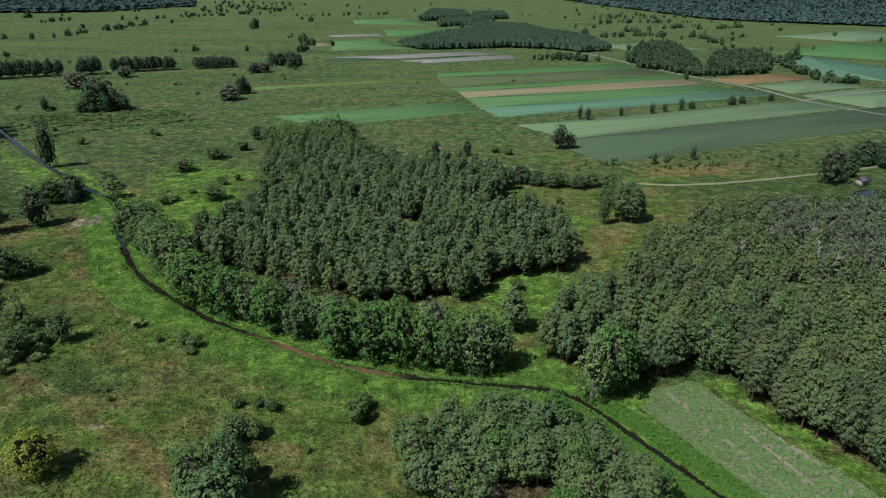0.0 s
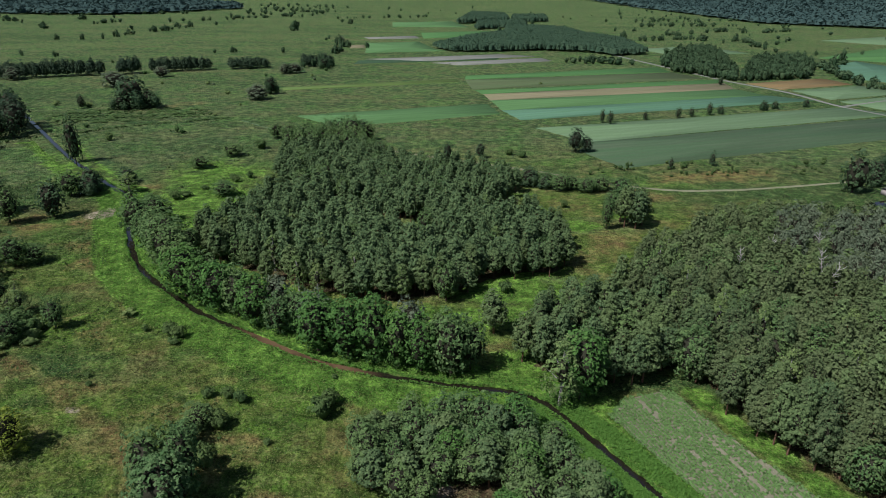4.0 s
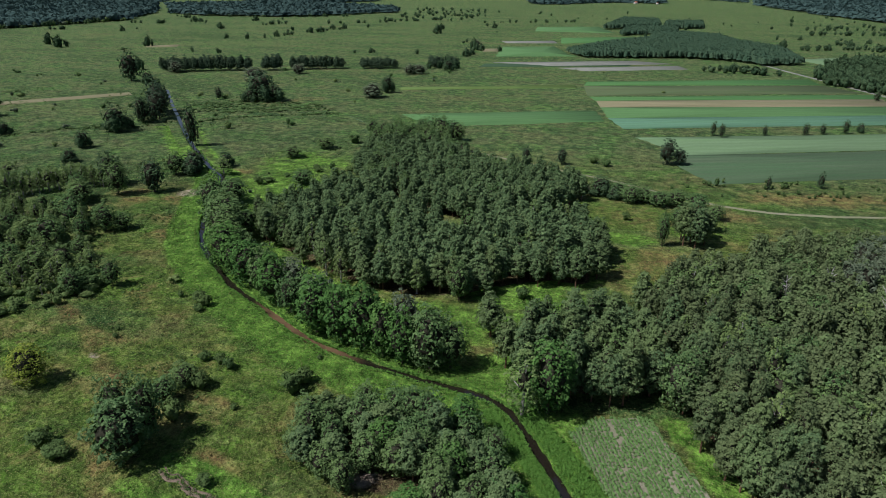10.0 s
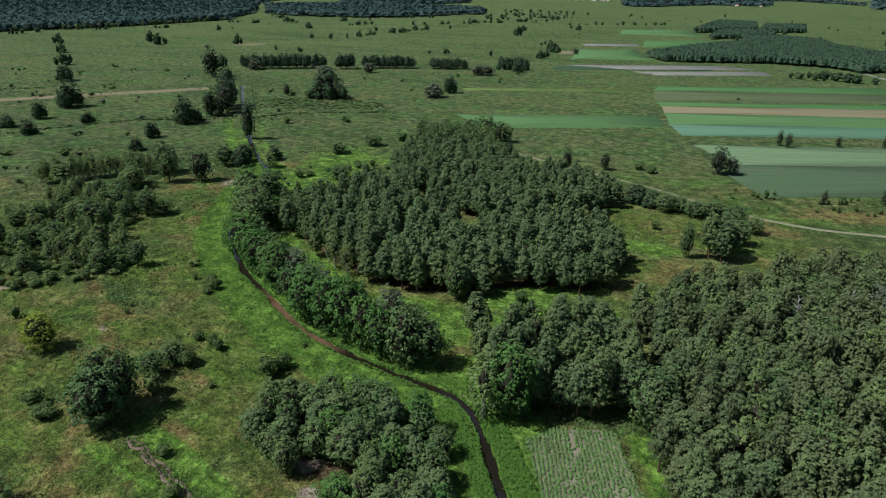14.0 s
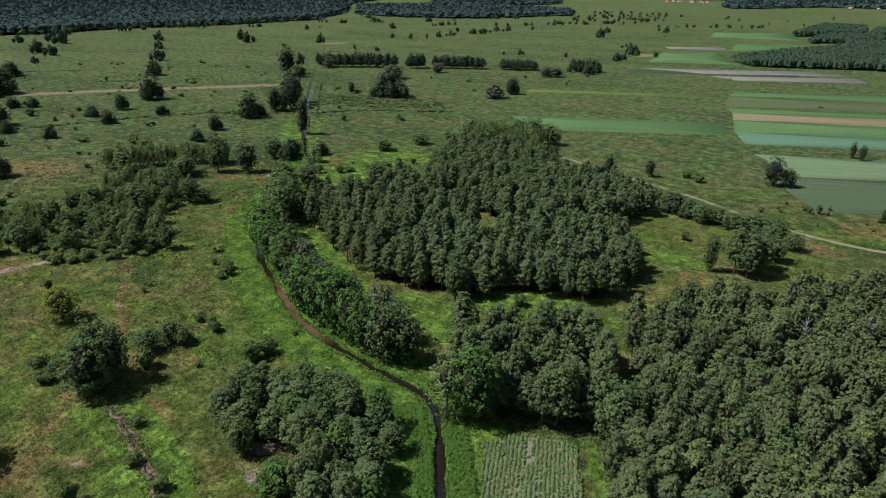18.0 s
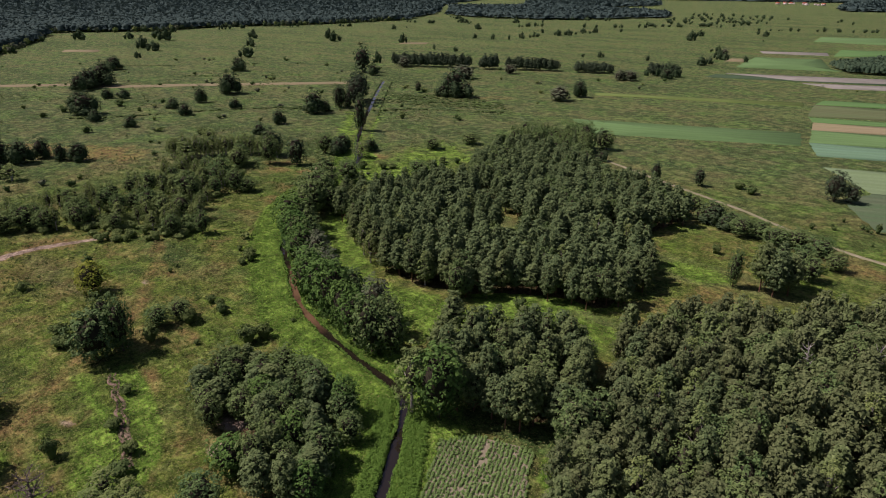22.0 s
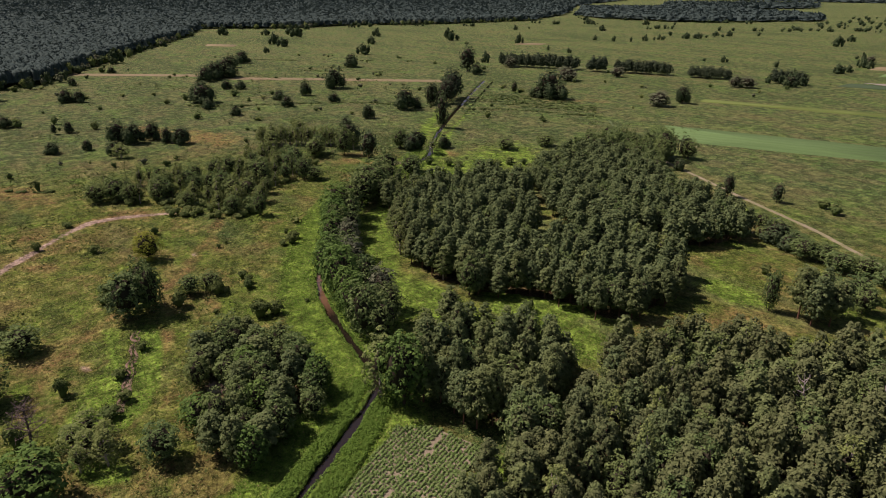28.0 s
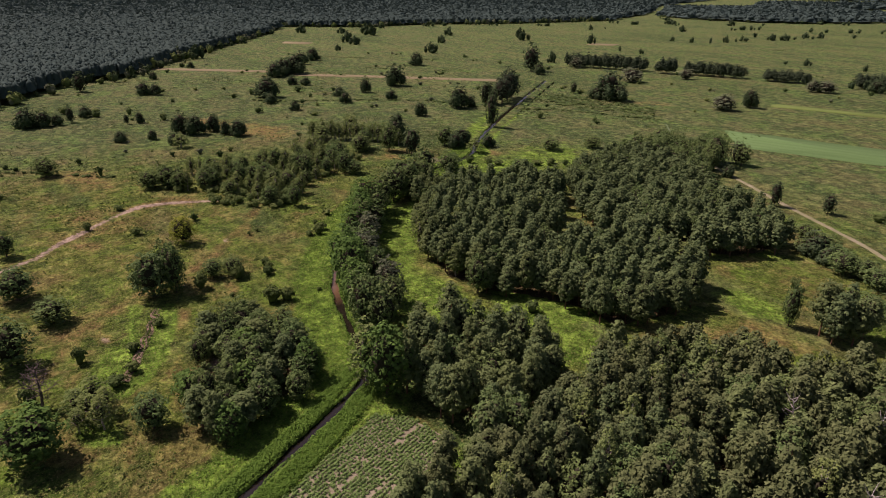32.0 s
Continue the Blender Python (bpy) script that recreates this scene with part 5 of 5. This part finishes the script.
# ---- distant woods ----
def far_wood(name, spots, label, seed, tall=13.0, wide=4.2, mat=FAR, per=6):
    """Many rough low-detail crowns in one mesh."""
    r = np.random.default_rng(seed)
    p = np.array(spots, float)
    n, segs = len(p), 5
    h = tall * r.uniform(0.90, 1.05, n)
    w = (wide * r.uniform(0.8, 1.3, n)) * (p[:, 2] if p.shape[1] > 2 else 1)
    rings = [(0.30, 1.12), (0.78, 0.80)]
    v = np.zeros((n, segs * 2 + 1, 3))
    for j, (fz, fr) in enumerate(rings):
        for k in range(segs):
            a = 6.283 * (k + 0.5 * (j % 2)) / segs + r.uniform(-0.25, 0.25, n)
            q = fr * w * r.uniform(0.7, 1.25, n)
            v[:, j * segs + k] = np.stack([p[:, 0] + q * np.cos(a), p[:, 1] + q * np.sin(a), h * (fz + r.uniform(-0.12, 0.12, n))], 1)
    v[:, -1] = np.stack([p[:, 0] + r.normal(0, 0.5, n), p[:, 1] + r.normal(0, 0.5, n), h], 1)
    f = []
    for j in range(1):
        for k in range(segs):
            a, b = j * segs + k, j * segs + (k + 1) % segs
            f += [[a, b, b + segs], [a, b + segs, a + segs]]
    f += [[segs + k, segs + (k + 1) % segs, 2 * segs] for k in range(segs)]
    f = (np.array(f)[None] + (np.arange(n) * (segs * 2 + 1))[:, None, None]).reshape(-1, 3)
    c = np.column_stack([p[:, :2], 0.66 * h])
    leaves = leaf_cloud(c, np.stack([w, w, 0.36 * h], 1), np.full(n, per), 1.0, r, 0.3, 0.4)
    q = leaves[0].reshape(n, -1, 3, 3)
    m = q.mean(2, keepdims=True)
    leaves = (m + (q - m) * (0.42 * w)[:, None, None, None]).reshape(-1, 3), leaves[1]
    tagged(new(name, mesh_of(name, *join([(v.reshape(-1, 3), f), leaves]), mat)), label, "woodland", kind="stuff")


WOOD_A = [(-39, 804), (-14, 758), (40, 772), (96, 792), (152, 776), (170, 744), (210, 768), (214, 918), (175, 1002), (156, 1121), (108, 1159), (64, 1149), (56, 1017), (0, 916)]
for k, (poly, gap, tall, wide) in enumerate([(WOOD_A, 4.4, 8.5, 2.6), ([(-25, 1251), (76, 1330), (74, 1529), (1, 1572)], 6.0, 11, 3.5), ([(10, 1109), (102, 1210), (103, 1318), (18, 1299)], 5.5, 8, 3.2), ([(83, 1316), (154, 1354), (160, 1499), (90, 1482)], 6.0, 10, 3.5)]):
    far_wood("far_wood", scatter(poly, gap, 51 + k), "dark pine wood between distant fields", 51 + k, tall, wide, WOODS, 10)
q = np.random.default_rng(53)
for k, poly in enumerate([[(200, 666), (199, 615), (226, 573), (236, 560), (250, 600), (287, 741), (295, 821), (255, 800)], [(240, 562), (310, 588), (349, 668), (371, 734), (313, 715), (300, 690)]]):
    plant_many("far_wood", [("mini_dark", x, y, q.uniform(7.5, 13), q.uniform(2.8, 4.4)) for x, y in scatter(poly, 5.6, 56 + k)], "dark mixed wood beside the straight road", "woodland")
NW = [(-340, -60), (-372, 19), (-460, 59), (-482, 104), (-579, 150), (-754, 250), (-900, 335), (-1076, 420), (-1010, 560), (-1034, 684), (-981, 874), (-980, 1002), (-987, 1145), (-1142, 1396), (-1305, 1625), (-1601, 1951), (-1862, 2358), (-2300, 3200), (-2600, 4600), (-4600, 4600), (-4600, -300)]
NE = [(524, 2101), (565, 1824), (590, 1414), (671, 1345), (860, 1243), (1200, 1100), (2500, 1500), (3500, 3500), (700, 4600), (480, 3000)]
NN = [(-2300, 3600), (-700, 4100), (300, 4150), (480, 3500), (300, 4650), (-2600, 4650)]
OUTLIERS = [[(-1078, 1408), (-942, 1361), (-787, 1384), (-713, 1448), (-611, 1734), (-683, 1911), (-1002, 2122), (-1241, 2131), (-1440, 1850)], [(-1322, 2140), (-1182, 2281), (-1063, 2712), (-1261, 3173), (-1690, 2693)],
            [(-440, 2900), (-356, 2667), (-279, 2665), (-212, 2886), (-111, 3070), (-189, 4201), (-600, 4093)], [(-101, 3079), (111, 3036), (114, 4216), (-158, 3925)]]
spots = []
r = np.random.default_rng(99)
d = 380.0
while d < 4550:
    step = max(4.1, 0.0080 * d) if d < 1500 else 0.0105 * d
    n = int(radians(150) * d / step)
    a = radians(35) + radians(150) * (np.arange(n) + r.uniform(-0.5, 0.5, n)) / n
    dd = d + r.uniform(-0.6, 0.6, n) * step
    x, y = 90 + dd * np.cos(a), 40 + dd * np.sin(a)
    ok = sum(1 * inside(w, x, y) for w in [NW, NE, NN] + OUTLIERS) > 0
    spots.append(np.stack([x, y, np.full(n, step / 3.9)], 1)[ok])
    d += step * 0.9
spots = np.vstack(spots)
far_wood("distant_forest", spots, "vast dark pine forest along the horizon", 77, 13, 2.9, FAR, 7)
# broadleaf fringe of the forest
edge = smooth_line(NW[1:13], 5.5)
plant_many("forest_edge", [(("mini_dark", "mini_dark", "mini_light", "mini_pale")[q.integers(4)], x + q.normal(4, 6), y + q.normal(-2, 6), *(lambda s: (s, s * q.uniform(0.38, 0.6)))(q.uniform(4, 12))) for x, y in edge], "uneven broadleaf fringe along the pine forest", "woodland")

# ---- pond and hut by the eastern track ----
c = np.array([(177 + (9 + 2 * math.sin(3 * a)) * math.cos(a), 236 + (7 + 1.5 * math.sin(2 * a)) * math.sin(a), 0.03) for a in np.arange(40) * 2 * math.pi / 40])
tagged(new("water", mesh_of("pond", np.vstack([c, [[177, 236, 0.03]]]), [[k, (k + 1) % 40, 40] for k in range(40)], WATER)), "small dark pond among trees", "pond", kind="structure")


def box(x0, x1, y0, y1, z0, z1):
    v = np.array([(x, y, z) for z in (z0, z1) for x, y in ((x0, y0), (x1, y0), (x1, y1), (x0, y1))])
    return v, np.array([[0, 2, 1], [0, 3, 2], [4, 5, 6], [4, 6, 7], [0, 1, 5], [0, 5, 4], [1, 2, 6], [1, 6, 5], [2, 3, 7], [2, 7, 6], [3, 0, 4], [3, 4, 7]])


def house(name, x, y, turn, w, d, h, wall, roof, label, category):
    ob = tagged(new(name), label, category)
    ob.matrix_basis = pose(x, y, 0, 0, 0, turn)
    part("wall", mesh_of("wall", *box(-w / 2, w / 2, -d / 2, d / 2, -0.3, h), wall), ob)
    e, t = 0.4, 0.18
    rise = d * 0.38
    v = []
    for k in (-w / 2 - e, w / 2 + e):
        v += [(k, -d / 2 - e, h), (k, 0, h + rise), (k, d / 2 + e, h), (k, d / 2 + e, h + t), (k, 0, h + rise + t), (k, -d / 2 - e, h + t)]
    f = [[5, 4, 10], [5, 10, 11], [4, 3, 9], [4, 9, 10], [0, 6, 7], [0, 7, 1], [1, 7, 8], [1, 8, 2], [0, 5, 11], [0, 11, 6], [2, 8, 9], [2, 9, 3], [0, 1, 4], [0, 4, 5], [1, 2, 3], [1, 3, 4], [6, 10, 7], [6, 11, 10], [7, 9, 8], [7, 10, 9]]
    part("roof", mesh_of("roof", np.array(v), np.array(f), roof), ob)
    part("door", mesh_of("door", *box(-0.45, 0.45, -d / 2 - 0.04, -d / 2 - 0.003, 0.0, min(2.0, h - 0.1)), plain("door_wood", (0.12, 0.08, 0.05))), ob)
    return ob


GREYWOOD, REDROOF, PALE = plain("grey_boards", (0.30, 0.28, 0.25)), plain("red_tiles", (0.35, 0.11, 0.06)), plain("pale_render", (0.60, 0.57, 0.50))
house("hut", 181, 250, 20, 4.5, 3.0, 2.0, GREYWOOD, plain("felt_roof", (0.10, 0.10, 0.10)), "small grey wooden hut beside the pond", "hut")
r = np.random.default_rng(5)
for k, (x, y, n) in enumerate([(-798, 3530, 5), (-640, 3440, 5), (-520, 3410, 3), (-190, 3180, 4), (44, 2972, 2)]):
    for m in range(n):
        house("house", x + r.uniform(-60, 60), y + r.uniform(-60, 60), r.uniform(0, 180), r.uniform(12, 18), r.uniform(9, 12), r.uniform(5, 7), PALE, REDROOF if (k + m) % 3 else GREYWOOD, "distant village house with a pitched roof", "house")

# ---- low marsh scrub and reed lines on the plain ----
q = np.random.default_rng(8)
MARSH = [(-242, 366), (-211, 397), (-159, 396), (-145, 379), (-183, 356), (-221, 341)]
plant_many("marsh_scrub", [("far_shrub", x, y, q.uniform(0.35, 1.0), q.uniform(0.8, 2.8)) for x, y in scatter(MARSH, 4.2, 71) if q.uniform() < 0.75], "low dark marsh scrub on the plain", "scrub")
rows = []
for line in ([(-566, 305), (-528, 343)], [(-489, 394), (-482, 413)], [(-444, 316), (-422, 334)], [(-401, 362), (-391, 370)], [(-379, 811), (-372, 853)], [(-204, 314), (-187, 337), (-158, 356), (-130, 372)], [(-318, 170), (-300, 198), (-285, 235), (-259, 278)], [(-260, 278), (-222, 297)], [(-190, 28), (-173, 50), (-157, 70)]):
    for x, y in smooth_line(line, 2.2):
        if q.uniform() < 0.75:
            rows.append(("far_shrub", x + q.normal(0, 0.6), y + q.normal(0, 0.6), q.uniform(0.5, 1.3), q.uniform(0.8, 1.8)))
plant_many("reed_lines", rows, "dark lines of reeds along old ditches", "reeds")

# ---- herbs and tufts ----
r = np.random.default_rng(123)
# lush herbs on the banks and the strip between stream and meadow
line = smooth_line([p for p in STREAM if p[1] < 240 and p[1] > 55], 0.25)
t = unit(np.gradient(line, axis=0))
off = np.where(r.uniform(size=len(line) * 14) < 0.6, r.uniform(1.7, 11, len(line) * 14), -r.uniform(1.7, 6, len(line) * 14))
k = np.repeat(np.arange(len(line)), 14)
q = line[k] + np.stack([t[k, 1], -t[k, 0]], 1) * off[:, None] + r.uniform(-0.2, 0.2, (len(k), 2))
c = np.column_stack([q, np.full(len(q), 0.12)])
w = r.uniform(0.18, 0.42, len(q))
v, f = leaf_cloud(c, np.stack([w, w, w * 0.9], 1), np.full(len(q), 5), 0.125, r, 0.7, 0.6)
tagged(new("bank_herbs", mesh_of("bank_herbs", v, f, HERB)), "lush bright green herbs along the stream", "herbs", kind="stuff")
# rough tufts over the meadow
x, y = r.uniform(-180, 60, 60000), r.uniform(30, 240, 60000)
n = np.sin(x * 0.21 + 2 * np.sin(y * 0.11)) + np.sin(y * 0.27 + 1.7 * np.sin(x * 0.13)) + r.normal(0, 0.8, len(x))
ok = (n > -0.3) & (from_line(STREAM, x, y) > 7) & ~inside(ISLAND, x, y) & ~inside(FIELD, x, y) & (from_line(LANE, x, y) > 2.5) & (np.hypot(x - 20, y - 100) < 190)
c = np.column_stack([x, y, np.full(len(x), 0.08)])[ok]
w = r.uniform(0.15, 0.5, len(c)) * (0.6 + 0.7 * (n[ok] > 1.6))
v, f = leaf_cloud(c, np.stack([w, w, w * 0.7], 1), np.full(len(c), 5), 0.15, r, 1.1, 0.5)
tagged(new("meadow_tufts", mesh_of("meadow_tufts", v, f, TUFT)), "rough tufts of grass and weeds", "grass", kind="stuff")
# dark weeds and low brush
x, y = r.uniform(-190, 45, 13000), r.uniform(30, 250, 13000)
n = np.sin(x * 0.09 + 2.3 * np.sin(y * 0.06)) + np.sin(y * 0.10 + 2.1 * np.sin(x * 0.05)) + r.normal(0, 0.7, len(x)) + np.clip((-60 - x) / 60, -1, 0.9)
ok = (n > 0.75) & (from_line(STREAM, x, y) > 10) & ~inside(ISLAND, x, y) & ~inside(FIELD, x, y) & (from_line(LANE, x, y) > 3) & (from_line(FOOTPATH, x, y) > 3)
c = np.column_stack([x, y, np.full(len(x), 0.12)])[ok]
w = r.uniform(0.2, 0.95, len(c)) ** 1.6
v, f = leaf_cloud(c, np.stack([w, w, w * 0.75], 1), np.full(len(c), 11), 0.2, r, 0.4, 0.5)
tagged(new("weeds", mesh_of("weeds", v, f, WEED)), "low dark green weeds and brush in the meadow", "weeds", kind="stuff")
x, y = r.uniform(-470, -70, 11000), r.uniform(-10, 400, 11000)
n = np.sin(x * 0.06 + 2.3 * np.sin(y * 0.05)) + np.sin(y * 0.07 + 2.1 * np.sin(x * 0.04)) + r.normal(0, 0.8, len(x))
ok = (n > 0.55) & ~inside(ISLAND, x, y) & (from_line(STREAM, x, y) > 6) & (from_line(LANE, x, y) > 3)
c = np.column_stack([x, y, np.full(len(x), 0.15)])[ok]
w = r.uniform(0.35, 1.1, len(c)) ** 1.3
v, f = leaf_cloud(c, np.stack([w, w, w * 0.6], 1), np.full(len(c), 6), 0.36, r, 0.4, 0.5)
tagged(new("weeds", mesh_of("weeds", v, f, WEED)), "dark weeds in the western grassland", "weeds", kind="stuff")
line = smooth_line([(30, 106.5), (35.5, 99.8), (39.5, 94.8), (43.8, 88.6), (48.2, 82), (53, 74), (60, 63)], 0.3)
k = np.repeat(np.arange(len(line)), 16)
t = unit(np.gradient(line, axis=0))
q = line[k] + np.stack([-t[k, 1], t[k, 0]], 1) * r.uniform(-0.6, 3.4, len(k))[:, None]
q2 = line[k] + np.stack([t[k, 1], -t[k, 0]], 1) * r.uniform(3.6, 6.6, len(k))[:, None]
q = np.vstack([q, q2])
c = np.column_stack([q, np.full(len(q), 0.35)])
w = r.uniform(0.22, 0.5, len(q))
v, f = leaf_cloud(c, np.stack([w, w, w * 1.2], 1), np.full(len(q), 11), 0.13, r, 0.3, 0.4)
tagged(new("bank_herbs", mesh_of("tall_herbs", v, f, HERB)), "tall dense herbs between stream and crop field", "herbs", kind="stuff")
line = smooth_line([p for p in STREAM if 55 < p[1] < 270], 0.2)
t = unit(np.gradient(line, axis=0))
k = np.repeat(np.arange(len(line)), 5)
lap = np.interp(np.sin(k * 0.11) + np.sin(k * 0.047 + 1) + r.normal(0, 0.6, len(k)), (-2, 2), (0.75, 1.6)) * r.choice((-1, 1), len(k))
q = line[k] + np.stack([t[k, 1], -t[k, 0]], 1) * lap[:, None]
w = r.uniform(0.15, 0.4, len(q))
v, f = leaf_cloud(np.column_stack([q, np.full(len(q), 0.12)]), np.stack([w, w, w], 1), np.full(len(q), 3), 0.2, r, 0.4, 0.5)
tagged(new("bank_herbs", mesh_of("edge_herbs", v, f, HERB)), "herbs hanging over the stream's edge", "herbs", kind="stuff")
line = smooth_line(DITCH, 0.25)
k = np.repeat(np.arange(len(line)), 3)
q = line[k] + r.normal(0, 0.95, (len(k), 2))
w = r.uniform(0.12, 0.42, len(q))
v, f = leaf_cloud(np.column_stack([q, np.full(len(q), 0.1)]), np.stack([w, w, w * 0.8], 1), np.full(len(q), 6), 0.15, r, 0.4, 0.5)
tagged(new("weeds", mesh_of("ditch_weeds", v, f, WEED)), "weeds growing over the dry ditch", "weeds", kind="stuff")
for x, y, hh, w in [(-15, 70, 2.2, 1.6), (-6, 63.5, 2.4, 1.7), (3, 62.6, 2.6, 1.8), (7, 59, 3, 2.2)]:
    plant("shrub", x, y, hh, w, "bushes along the ditch", "small grey-green bush beside the dry ditch")
